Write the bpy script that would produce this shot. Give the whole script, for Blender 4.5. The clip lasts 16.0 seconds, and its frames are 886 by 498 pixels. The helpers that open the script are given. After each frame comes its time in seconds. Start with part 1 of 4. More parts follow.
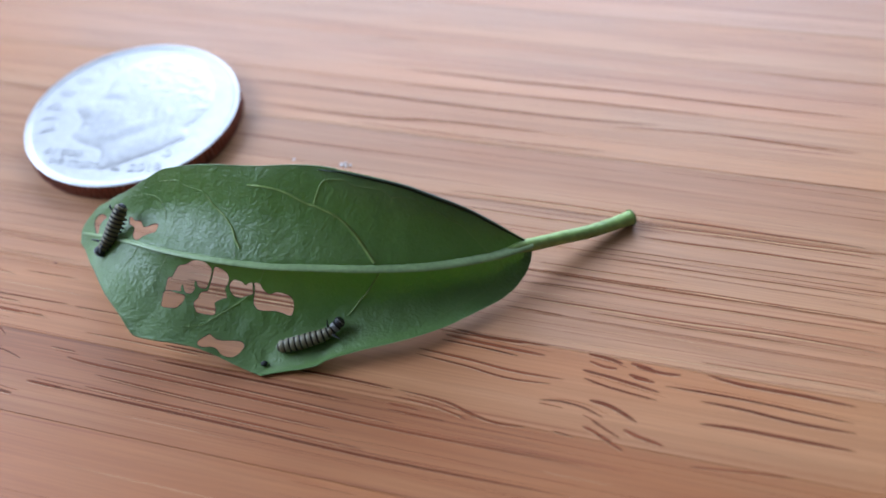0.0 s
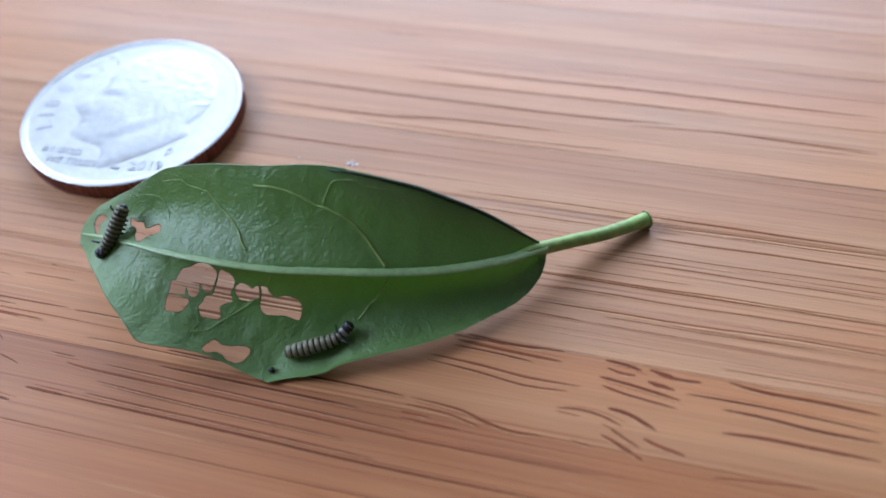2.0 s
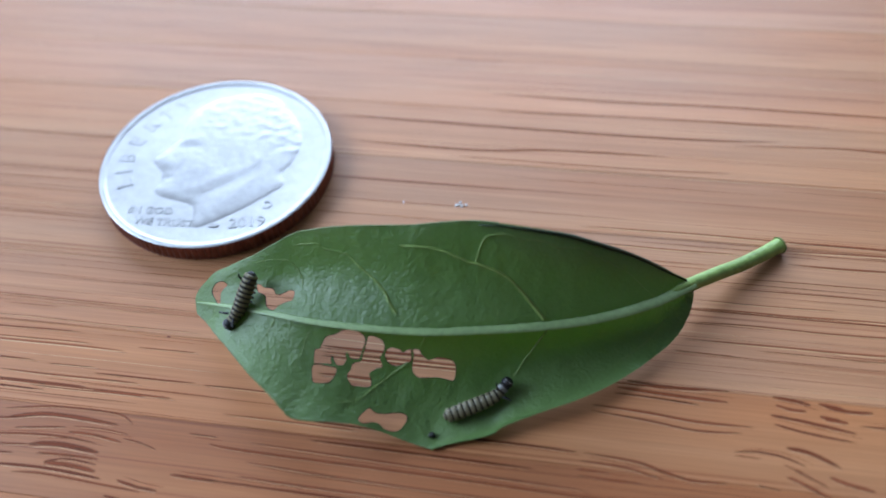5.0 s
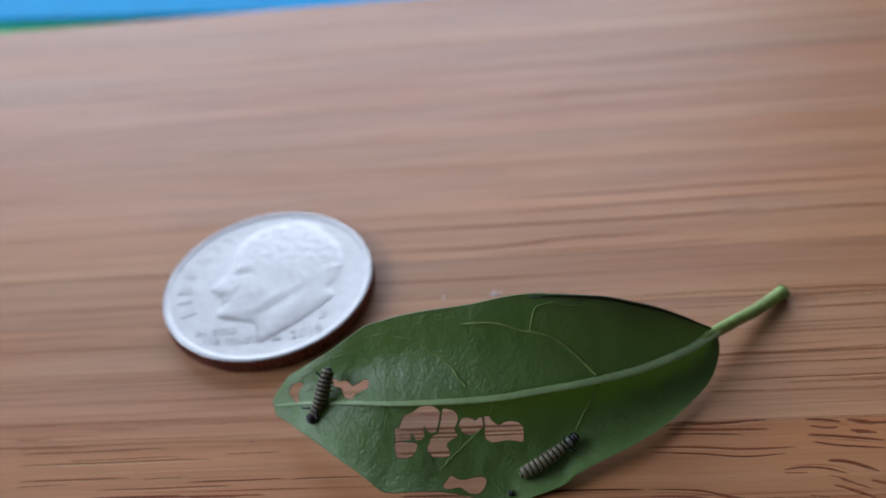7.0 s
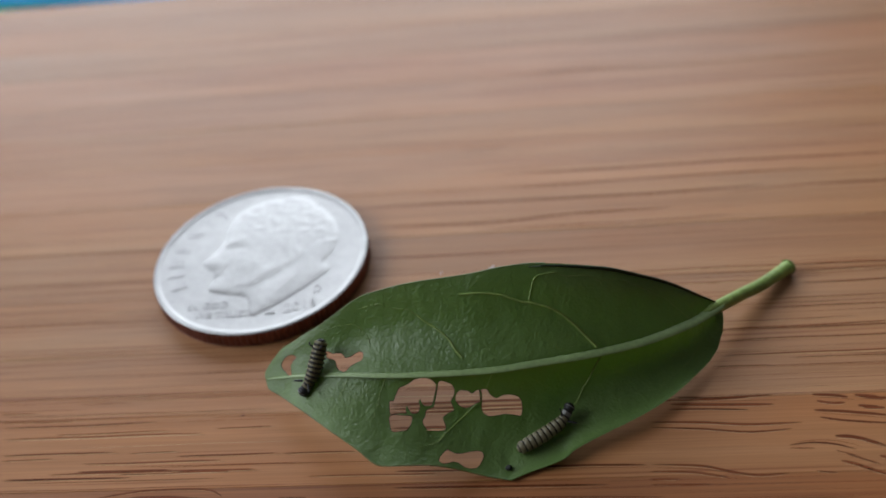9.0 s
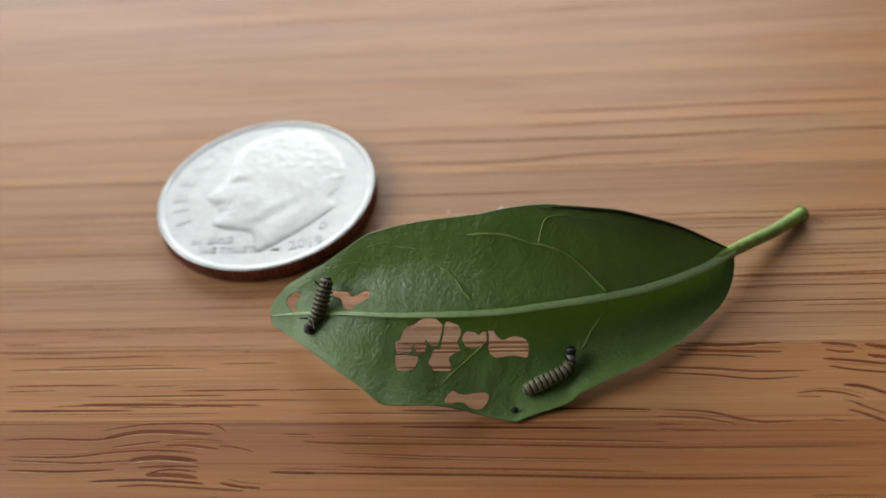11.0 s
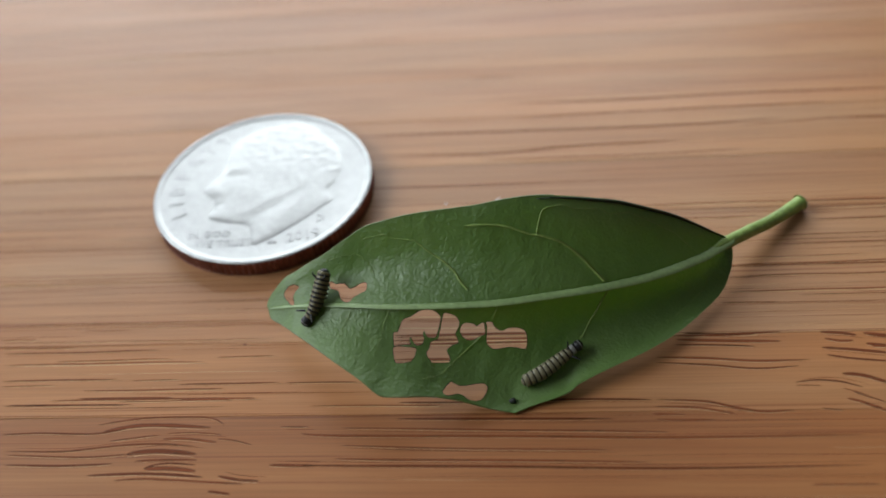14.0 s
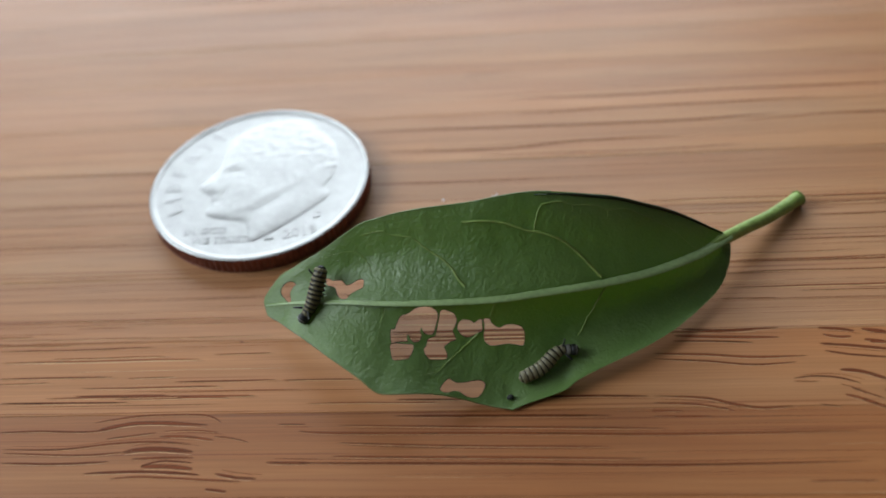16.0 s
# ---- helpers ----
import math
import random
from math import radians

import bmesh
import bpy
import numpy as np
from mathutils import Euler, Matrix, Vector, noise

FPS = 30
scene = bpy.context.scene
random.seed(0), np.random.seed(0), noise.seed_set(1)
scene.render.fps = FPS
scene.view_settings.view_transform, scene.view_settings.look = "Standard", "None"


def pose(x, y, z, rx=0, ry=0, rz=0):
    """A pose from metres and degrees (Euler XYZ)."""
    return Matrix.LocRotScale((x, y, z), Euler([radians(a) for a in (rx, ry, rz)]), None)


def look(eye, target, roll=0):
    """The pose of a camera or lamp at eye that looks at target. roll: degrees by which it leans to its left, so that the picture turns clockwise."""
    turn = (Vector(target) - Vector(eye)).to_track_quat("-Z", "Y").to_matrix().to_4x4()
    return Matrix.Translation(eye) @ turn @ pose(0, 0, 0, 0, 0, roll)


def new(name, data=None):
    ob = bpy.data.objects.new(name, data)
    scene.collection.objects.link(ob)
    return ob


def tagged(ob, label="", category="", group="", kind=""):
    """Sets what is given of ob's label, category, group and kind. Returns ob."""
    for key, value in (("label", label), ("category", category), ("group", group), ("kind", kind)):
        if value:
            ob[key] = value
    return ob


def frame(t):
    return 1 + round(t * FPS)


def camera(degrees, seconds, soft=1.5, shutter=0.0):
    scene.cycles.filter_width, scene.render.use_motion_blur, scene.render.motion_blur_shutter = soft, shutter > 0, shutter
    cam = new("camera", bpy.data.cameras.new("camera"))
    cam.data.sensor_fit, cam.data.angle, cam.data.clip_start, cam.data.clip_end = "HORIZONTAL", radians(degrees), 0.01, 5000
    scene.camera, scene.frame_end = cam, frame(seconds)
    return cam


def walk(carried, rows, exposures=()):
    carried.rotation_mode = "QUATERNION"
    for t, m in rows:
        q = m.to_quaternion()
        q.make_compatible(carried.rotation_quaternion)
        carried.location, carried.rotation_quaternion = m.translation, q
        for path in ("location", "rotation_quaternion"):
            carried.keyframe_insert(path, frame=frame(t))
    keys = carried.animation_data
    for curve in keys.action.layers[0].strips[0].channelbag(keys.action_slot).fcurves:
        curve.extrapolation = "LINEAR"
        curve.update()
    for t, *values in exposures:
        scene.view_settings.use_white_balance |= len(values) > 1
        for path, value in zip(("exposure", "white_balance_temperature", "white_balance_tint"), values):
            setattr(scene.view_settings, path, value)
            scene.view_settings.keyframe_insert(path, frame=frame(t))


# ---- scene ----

import itertools
from mathutils.geometry import delaunay_2d_cdt

MM = 0.001

# ---------------------------------------------------------------- camera and its way
cam = camera(52.0, 16.0, soft=1.8)
cam.data.dof.use_dof = True
cam.data.dof.focus_distance = 0.0602
cam.data.dof.aperture_fstop = 24.0
PATH = [
    (0.0, pose(0.02235, -0.03043, 0.04885, 40.74, 4.48, 14.95)),
    (0.5, pose(0.02177, -0.03022, 0.04867, 40.55, 4.05, 14.72)),
    (1.0, pose(0.02194, -0.02979, 0.04746, 41.03, 4.35, 15.11)),
    (1.5, pose(0.02111, -0.02970, 0.04808, 40.79, 4.19, 15.02)),
    (2.0, pose(0.02055, -0.02933, 0.04798, 40.38, 3.98, 14.66)),
    (2.5, pose(0.02085, -0.02925, 0.04752, 40.41, 4.04, 14.74)),
    (3.0, pose(0.02070, -0.02927, 0.04758, 40.35, 3.87, 14.69)),
    (3.5, pose(0.01918, -0.02882, 0.04824, 39.69, 4.32, 14.28)),
    (4.0, pose(0.01550, -0.02826, 0.04975, 39.39, 4.34, 13.24)),
    (4.5, pose(0.01017, -0.02864, 0.05011, 39.51, 3.79, 11.14)),
    (5.0, pose(0.00642, -0.02750, 0.05016, 38.82, 3.38, 8.81)),
    (5.2, pose(0.00686, -0.02821, 0.04965, 39.48, 4.36, 8.45)),
    (7.3, pose(0.00096, -0.03647, 0.05343, 47.86, 6.36, 1.71)),
    (7.5, pose(0.00103, -0.03512, 0.05241, 47.47, 6.60, 1.83)),
    (8.0, pose(0.00104, -0.03392, 0.05125, 45.87, 6.03, 1.35)),
    (8.2, pose(0.00124, -0.03638, 0.05048, 47.66, 6.10, 1.58)),
    (10.3, pose(0.00087, -0.03623, 0.05049, 45.97, 5.67, 3.25)),
    (10.5, pose(0.00065, -0.03602, 0.05021, 45.13, 5.46, 3.28)),
    (11.0, pose(0.00060, -0.03561, 0.04992, 43.77, 5.24, 3.06)),
    (11.5, pose(0.00067, -0.03576, 0.04982, 43.78, 5.12, 2.84)),
    (12.0, pose(0.00078, -0.03565, 0.04999, 43.59, 5.24, 3.01)),
    (12.5, pose(0.00052, -0.03542, 0.04975, 43.42, 5.08, 2.76)),
    (13.0, pose(0.00061, -0.03553, 0.04972, 43.25, 5.37, 2.74)),
    (13.5, pose(0.00061, -0.03551, 0.04976, 43.26, 5.38, 2.74)),
    (14.0, pose(0.00062, -0.03563, 0.04962, 43.40, 5.41, 2.72)),
    (14.5, pose(0.00068, -0.03545, 0.04971, 43.18, 5.48, 2.73)),
    (15.0, pose(0.00055, -0.03518, 0.04987, 42.88, 5.39, 2.64)),
    (15.5, pose(0.00069, -0.03534, 0.04958, 43.13, 5.49, 2.70)),
    (16.0, pose(0.00064, -0.03542, 0.04954, 43.07, 5.39, 2.53)),
]
walk(cam, PATH, exposures=[(0.0, -0.33, 4880, 10), (3.5, -0.36, 4850, 9), (5.2, -0.51, 4850, 8), (7.3, -1.21, 5370, 13), (8.2, -1.22, 5620, 12), (10.3, -1.27, 6120, 5.5), (10.7, -1.12, 6170, 5.5), (11.3, -0.90, 6220, 4.5), (12.5, -0.89, 6120, 4.5), (16.0, -0.90, 5770, 3.5)])

# ---------------------------------------------------------------- light
world = bpy.data.worlds.new("sky")
scene.world = world
world.use_nodes = True
wn = world.node_tree.nodes
sky = wn.new("ShaderNodeTexSky")
sky.sky_type = "NISHITA"
sky.sun_disc = False
sky.sun_elevation, sky.sun_rotation = radians(38), radians(-120)
wn["Background"].inputs["Strength"].default_value = 0.1
world.node_tree.links.new(sky.outputs["Color"], wn["Background"].inputs["Color"])

WALL_Y, WALL_X, TOP = 0.95, -1.00, 1.75   # walls with windows, and the ceiling
WINDOW = (-0.97, 0.35, 0.12, 0.90)      # north opening: x0, x1, z0, z1
SIDE = (-0.42, 0.55, 0.30, 1.20)        # west opening: y0, y1, z0, z1


def daylight(size, energy, at, towards):
    ob = new("window_daylight", bpy.data.lights.new("window_daylight", "AREA"))
    ob.data.shape = "RECTANGLE"
    ob.data.size, ob.data.size_y = size
    ob.data.energy, ob.data.color = energy, (1.0, 0.985, 0.965)
    ob.matrix_world = look(at, towards)


mid = ((WINDOW[0] + WINDOW[1]) / 2, (WINDOW[2] + WINDOW[3]) / 2)
daylight((WINDOW[1] - WINDOW[0] - 0.1, WINDOW[3] - WINDOW[2] - 0.1), 27.0, (mid[0], WALL_Y + 0.02, mid[1]), (mid[0], 0, mid[1]))
mid = ((SIDE[0] + SIDE[1]) / 2, (SIDE[2] + SIDE[3]) / 2)
daylight((SIDE[1] - SIDE[0] - 0.1, SIDE[3] - SIDE[2] - 0.1), 31.0, (WALL_X - 0.02, mid[0], mid[1]), (0, mid[0], mid[1]))


# ---------------------------------------------------------------- materials
def material(name):
    m = bpy.data.materials.new(name)
    m.use_nodes = True
    return m, m.node_tree.nodes, m.node_tree.links, m.node_tree.nodes["Principled BSDF"]


def noise_tex(nodes, links, vector, scale, detail=3.0, rough=0.5):
    n = nodes.new("ShaderNodeTexNoise")
    n.inputs["Scale"].default_value, n.inputs["Detail"].default_value = scale, detail
    n.inputs["Roughness"].default_value = rough
    links.new(vector, n.inputs["Vector"])
    return n


def ramp(nodes, links, fac, stops):
    r = nodes.new("ShaderNodeValToRGB")
    while len(r.color_ramp.elements) < len(stops):
        r.color_ramp.elements.new(0.5)
    for e, (p, c) in zip(r.color_ramp.elements, stops):
        e.position, e.color = p, (*c, 1)
    links.new(fac, r.inputs["Fac"])
    return r


def mixed(nodes, links, kind, fac, a, b):
    n = nodes.new("ShaderNodeMixRGB")
    n.blend_type = kind
    for sock, v in zip(("Fac", "Color1", "Color2"), (fac, a, b)):
        if isinstance(v, bpy.types.NodeSocket):
            links.new(v, n.inputs[sock])
        else:
            n.inputs[sock].default_value = v if sock == "Fac" else (*v, 1)
    return n.outputs["Color"]


def stretched(nodes, links, scale):
    tc = nodes.new("ShaderNodeTexCoord")
    mp = nodes.new("ShaderNodeMapping")
    mp.inputs["Scale"].default_value = scale
    links.new(tc.outputs["Object"], mp.inputs["Vector"])
    return mp.outputs["Vector"]


def bump(nodes, links, bsdf, height, strength, distance):
    b = nodes.new("ShaderNodeBump")
    b.inputs["Strength"].default_value, b.inputs["Distance"].default_value = strength, distance
    links.new(height, b.inputs["Height"])
    links.new(b.outputs["Normal"], bsdf.inputs["Normal"])


def simple(name, colour, rough=0.5, metal=0.0, spread=0.25, scale=2500.0, bumpy=0.0, spec=0.5):
    """A plain surface with grain at two sizes."""
    m, n, l, p = material(name)
    v = stretched(n, l, (1, 1, 1))
    fine, broad = noise_tex(n, l, v, scale, 4), noise_tex(n, l, v, scale / 9, 2)
    both = mixed(n, l, "MIX", 0.45, fine.outputs["Fac"], broad.outputs["Fac"])
    lo = tuple(c * (1 - spread) for c in colour)
    hi = tuple(min(1, c * (1 + spread)) for c in colour)
    l.new(ramp(n, l, both, [(0.3, lo), (0.7, hi)]).outputs["Color"], p.inputs["Base Color"])
    p.inputs["Roughness"].default_value, p.inputs["Metallic"].default_value = rough, metal
    p.inputs["Specular IOR Level"].default_value = spec
    if bumpy:
        bump(n, l, p, fine.outputs["Fac"], bumpy, 0.3 / scale)
    return m


def bamboo():
    m, n, l, p = material("bamboo")
    info = n.new("ShaderNodeObjectInfo")
    shift = n.new("ShaderNodeVectorMath")
    shift.operation = "ADD"
    comb = n.new("ShaderNodeCombineXYZ")
    l.new(info.outputs["Random"], comb.inputs["X"])
    l.new(info.outputs["Random"], comb.inputs["Z"])
    tc = n.new("ShaderNodeTexCoord")
    l.new(tc.outputs["Object"], shift.inputs[0])
    l.new(comb.outputs["Vector"], shift.inputs[1])

    def layer(scale, detail):
        mp = n.new("ShaderNodeMapping")
        mp.inputs["Scale"].default_value = scale
        l.new(shift.outputs["Vector"], mp.inputs["Vector"])
        return noise_tex(n, l, mp.outputs["Vector"], 1.0, detail, 0.6).outputs["Fac"]

    fibre, streak, broad, pore, line = layer((110, 9500, 110), 4), layer((16, 700, 16), 3), layer((10, 150, 10), 2), layer((500, 9000, 500), 2), layer((22, 3000, 22), 2)
    patch = layer((30, 110, 30), 3)
    wood = ramp(n, l, streak, [(0.25, (0.375, 0.184, 0.077)), (0.5, (0.432, 0.222, 0.097)), (0.75, (0.478, 0.258, 0.118))]).outputs["Color"]
    wood = mixed(n, l, "OVERLAY", 0.48, wood, ramp(n, l, fibre, [(0.3, (0.34, 0.33, 0.32)), (0.7, (0.64, 0.64, 0.64))]).outputs["Color"])
    wood = mixed(n, l, "SOFT_LIGHT", 0.65, wood, ramp(n, l, broad, [(0.3, (0.36, 0.34, 0.32)), (0.7, (0.62, 0.62, 0.62))]).outputs["Color"])
    wood = mixed(n, l, "MULTIPLY", 0.7, wood, ramp(n, l, line, [(0.30, (0.62, 0.44, 0.36)), (0.37, (1, 1, 1))]).outputs["Color"])
    wood = mixed(n, l, "MULTIPLY", 1.0, wood, info.outputs["Color"])
    wood = mixed(n, l, "MULTIPLY", 1.0, wood, ramp(n, l, patch, [(0.32, (1.0, 0.90, 0.78)), (0.5, (1.0, 0.98, 0.96)), (0.68, (0.93, 0.97, 1.06))]).outputs["Color"])
    l.new(wood, p.inputs["Base Color"])
    l.new(ramp(n, l, pore, [(0.3, (0.40,) * 3), (0.7, (0.52,) * 3)]).outputs["Color"], p.inputs["Roughness"])
    p.inputs["Specular IOR Level"].default_value = 0.42
    bump(n, l, p, mixed(n, l, "MIX", 0.5, fibre, pore), 0.3, 0.00003)
    return m


def streak_material(name, dark, light):
    """Fibre marks: full colour along the core, fading into the wood."""
    m, n, l, p = material(name)
    geo = n.new("ShaderNodeNewGeometry")
    core = n.new("ShaderNodeAttribute")
    core.attribute_name = "core"
    v = stretched(n, l, (250, 9000, 1))
    grain = noise_tex(n, l, v, 1.0, 3).outputs["Fac"]
    col = ramp(n, l, geo.outputs["Random Per Island"], [(0.0, dark), (1.0, light)]).outputs["Color"]
    col = mixed(n, l, "MULTIPLY", 0.5, col, ramp(n, l, grain, [(0.3, (0.6, 0.6, 0.6)), (0.7, (1, 1, 1))]).outputs["Color"])
    l.new(col, p.inputs["Base Color"])
    p.inputs["Roughness"].default_value = 0.6
    p.inputs["Specular IOR Level"].default_value = 0.15
    fade = ramp(n, l, core.outputs["Fac"], [(0.2, (0, 0, 0)), (0.60, (0.88, 0.88, 0.88))]).outputs["Color"]
    broken = noise_tex(n, l, stretched(n, l, (420, 5000, 1)), 1.0, 3).outputs["Fac"]
    l.new(mixed(n, l, "MULTIPLY", 1.0, fade, ramp(n, l, broken, [(0.30, (0.55, 0.55, 0.55)), (0.46, (1, 1, 1))]).outputs["Color"]), p.inputs["Alpha"])
    return m


def leaf_material():
    """A waxy underside: pebbled, slightly wrinkled, letting light through."""
    m, n, l, p = material("leaf_underside")
    v = stretched(n, l, (1, 1, 1))
    warp = noise_tex(n, l, v, 900.0, 3)
    add = n.new("ShaderNodeVectorMath")
    add.operation = "MULTIPLY_ADD"
    l.new(warp.outputs["Color"], add.inputs[0])
    add.inputs[1].default_value = (0.0009, 0.0009, 0.0009)
    l.new(v, add.inputs[2])

    def cells(scale, feature):
        c = n.new("ShaderNodeTexVoronoi")
        c.feature = feature
        c.inputs["Scale"].default_value = scale
        l.new(add.outputs["Vector"], c.inputs["Vector"])
        return c.outputs["Distance"]

    pebble, mesh = cells(3600.0, "SMOOTH_F1"), cells(720.0, "DISTANCE_TO_EDGE")
    grain, broad, fold = noise_tex(n, l, v, 5200.0, 4), noise_tex(n, l, v, 170.0, 3), noise_tex(n, l, v, 1500.0, 3, 0.55)
    col = ramp(n, l, broad.outputs["Fac"], [(0.3, (0.100, 0.178, 0.039)), (0.7, (0.145, 0.235, 0.064))]).outputs["Color"]
    col = mixed(n, l, "OVERLAY", 0.22, col, ramp(n, l, grain.outputs["Fac"], [(0.3, (0.3, 0.3, 0.3)), (0.7, (0.68, 0.68, 0.68))]).outputs["Color"])
    net = ramp(n, l, mesh, [(0.0, (1, 1, 1)), (0.05, (0, 0, 0))]).outputs["Color"]
    col = mixed(n, l, "MIX", mixed(n, l, "MULTIPLY", 1.0, net, (0.14, 0.14, 0.14)), col, (0.17, 0.27, 0.07))
    l.new(col, p.inputs["Base Color"])
    l.new(ramp(n, l, fold.outputs["Fac"], [(0.3, (0.43,) * 3), (0.7, (0.52,) * 3)]).outputs["Color"], p.inputs["Roughness"])
    p.inputs["Specular IOR Level"].default_value = 0.75
    tall = mixed(n, l, "MIX", 0.45, fold.outputs["Fac"], pebble)
    tall = mixed(n, l, "MIX", 0.4, tall, grain.outputs["Fac"])
    quilt = ramp(n, l, cells(430.0, "DISTANCE_TO_EDGE"), [(0.0, (1, 1, 1)), (0.10, (0.35,) * 3), (0.32, (0, 0, 0))]).outputs["Color"]
    bump(n, l, p, mixed(n, l, "MIX", 0.035, mixed(n, l, "ADD", 0.05, tall, net), quilt), 0.85, 0.00017)
    thin = n.new("ShaderNodeBsdfTranslucent")
    thin.inputs["Color"].default_value = (0.38, 0.61, 0.09, 1)
    mix = n.new("ShaderNodeMixShader")
    mix.inputs["Fac"].default_value = 0.27
    l.new(p.outputs["BSDF"], mix.inputs[1])
    l.new(thin.outputs["BSDF"], mix.inputs[2])
    l.new(mix.outputs["Shader"], n["Material Output"].inputs["Surface"])
    return m


M_BAMBOO = bamboo()
M_STREAK = streak_material("dark_fibre", (0.155, 0.036, 0.011), (0.30, 0.094, 0.032))
M_KNOT = streak_material("node_fibre", (0.135, 0.032, 0.010), (0.26, 0.076, 0.026))
M_PALE = streak_material("pale_fibre", (0.55, 0.29, 0.13), (0.72, 0.46, 0.24))
M_LEAF = leaf_material()
M_VEIN = simple("leaf_vein", (0.23, 0.32, 0.13), 0.45, spread=0.2, scale=3000, bumpy=0.3)
M_FINE_VEIN = simple("leaf_fine_vein", (0.24, 0.33, 0.08), 0.45, spread=0.2, scale=3000)
M_STEM = simple("leaf_stalk", (0.25, 0.36, 0.085), 0.5, spread=0.3, scale=2000, bumpy=0.4)
M_STEM_CUT = simple("stalk_cut", (0.13, 0.17, 0.04), 0.6, spread=0.4, scale=4000)
M_MARGIN = simple("leaf_dark_margin", (0.010, 0.022, 0.006), 0.5, spread=0.4, scale=2600, spec=0.3)
M_EDGE = simple("leaf_pale_edge", (0.13, 0.19, 0.06), 0.5, spread=0.3, scale=3000)
M_BITE = simple("bitten_edge", (0.022, 0.015, 0.007), 0.65, spread=0.5, scale=5000)
M_COIN = simple("coin_metal", (0.40, 0.40, 0.395), 0.46, 1.0, 0.10, 900, bumpy=0.10)
M_RELIEF = simple("coin_relief", (0.355, 0.355, 0.35), 0.40, 1.0, 0.10, 1500, bumpy=0.1)
M_COPPER = simple("coin_copper_edge", (0.25, 0.125, 0.105), 0.45, 1.0, 0.35, 1500, bumpy=0.2)
M_PALEBODY = simple("larva_pale_skin", (0.160, 0.143, 0.078), 0.5, spread=0.25, scale=6000, bumpy=0.4)
M_YELLOW = simple("larva_yellow_skin", (0.12, 0.105, 0.042), 0.5, spread=0.25, scale=6000, bumpy=0.4)
M_BLACK = simple("larva_black_skin", (0.007, 0.007, 0.008), 0.55, spread=0.4, scale=6000, bumpy=0.4)
M_WHITE = simple("larva_white_band", (0.21, 0.21, 0.19), 0.5, spread=0.15, scale=6000)
M_FRASS = simple("dark_pellet", (0.012, 0.014, 0.010), 0.7, spread=0.5, scale=7000, bumpy=0.8)
M_CRUMB = simple("pale_crumb", (0.60, 0.59, 0.57), 0.45, spread=0.1, scale=4000)
M_FLECK = simple("brown_fleck", (0.16, 0.05, 0.02), 0.6, spread=0.3, scale=5000)
M_BLUE = simple("blue_vinyl", (0.006, 0.33, 0.68), 0.6, spread=0.12, scale=300, spec=0.15)
M_GREEN = simple("green_vinyl", (0.07, 0.48, 0.18), 0.6, spread=0.12, scale=300, spec=0.15)
M_TABLE = simple("table_wood", (0.20, 0.11, 0.06), 0.4, spread=0.3, scale=60)
M_WALL = simple("wall_paint", (0.27, 0.25, 0.23), 0.8, spread=0.04, scale=40)
M_FLOOR = simple("floor_boards", (0.22, 0.14, 0.085), 0.5, spread=0.25, scale=30)
M_FRAME = simple("window_paint", (0.78, 0.77, 0.75), 0.5, spread=0.04, scale=50)


# ---------------------------------------------------------------- building helpers
def part(name, bm, mat, parent=None, label="", smooth=True):
    me = bpy.data.meshes.new(name)
    bmesh.ops.recalc_face_normals(bm, faces=bm.faces[:])
    for e in bm.edges:
        if len(e.link_faces) == 2 and e.calc_face_angle(0.0) > 0.75:
            e.smooth = False
    bm.to_mesh(me)
    bm.free()
    for m in (mat if isinstance(mat, (list, tuple)) else [mat]):
        me.materials.append(m)
    for f in me.polygons:
        f.use_smooth = smooth
    ob = new(name, me)
    ob.parent = parent
    return tagged(ob, label)


def box(bm, x0, x1, y0, y1, z0, z1):
    v = [bm.verts.new((x, y, z)) for z in (z0, z1) for x, y in ((x0, y0), (x1, y0), (x1, y1), (x0, y1))]
    for f in ((3, 2, 1, 0), (4, 5, 6, 7), (0, 1, 5, 4), (1, 2, 6, 5), (2, 3, 7, 6), (3, 0, 4, 7)):
        bm.faces.new([v[i] for i in f])


def smooth_line(pts, steps=5, closed=False):
    """A Catmull-Rom curve through the points."""
    p = [np.array(q, float) for q in pts]
    n, out = len(p), []
    for i in range(n if closed else n - 1):
        a, b, c, d = (p[(i + k) % n] if closed else p[min(max(i + k, 0), n - 1)] for k in (-1, 0, 1, 2))
        for s in range(steps):
            t = s / steps
            out.append(0.5 * (2 * b + (c - a) * t + (2 * a - 5 * b + 4 * c - d) * t * t + (3 * b - a - 3 * c + d) * t ** 3))
    if not closed:
        out.append(p[-1])
    return out


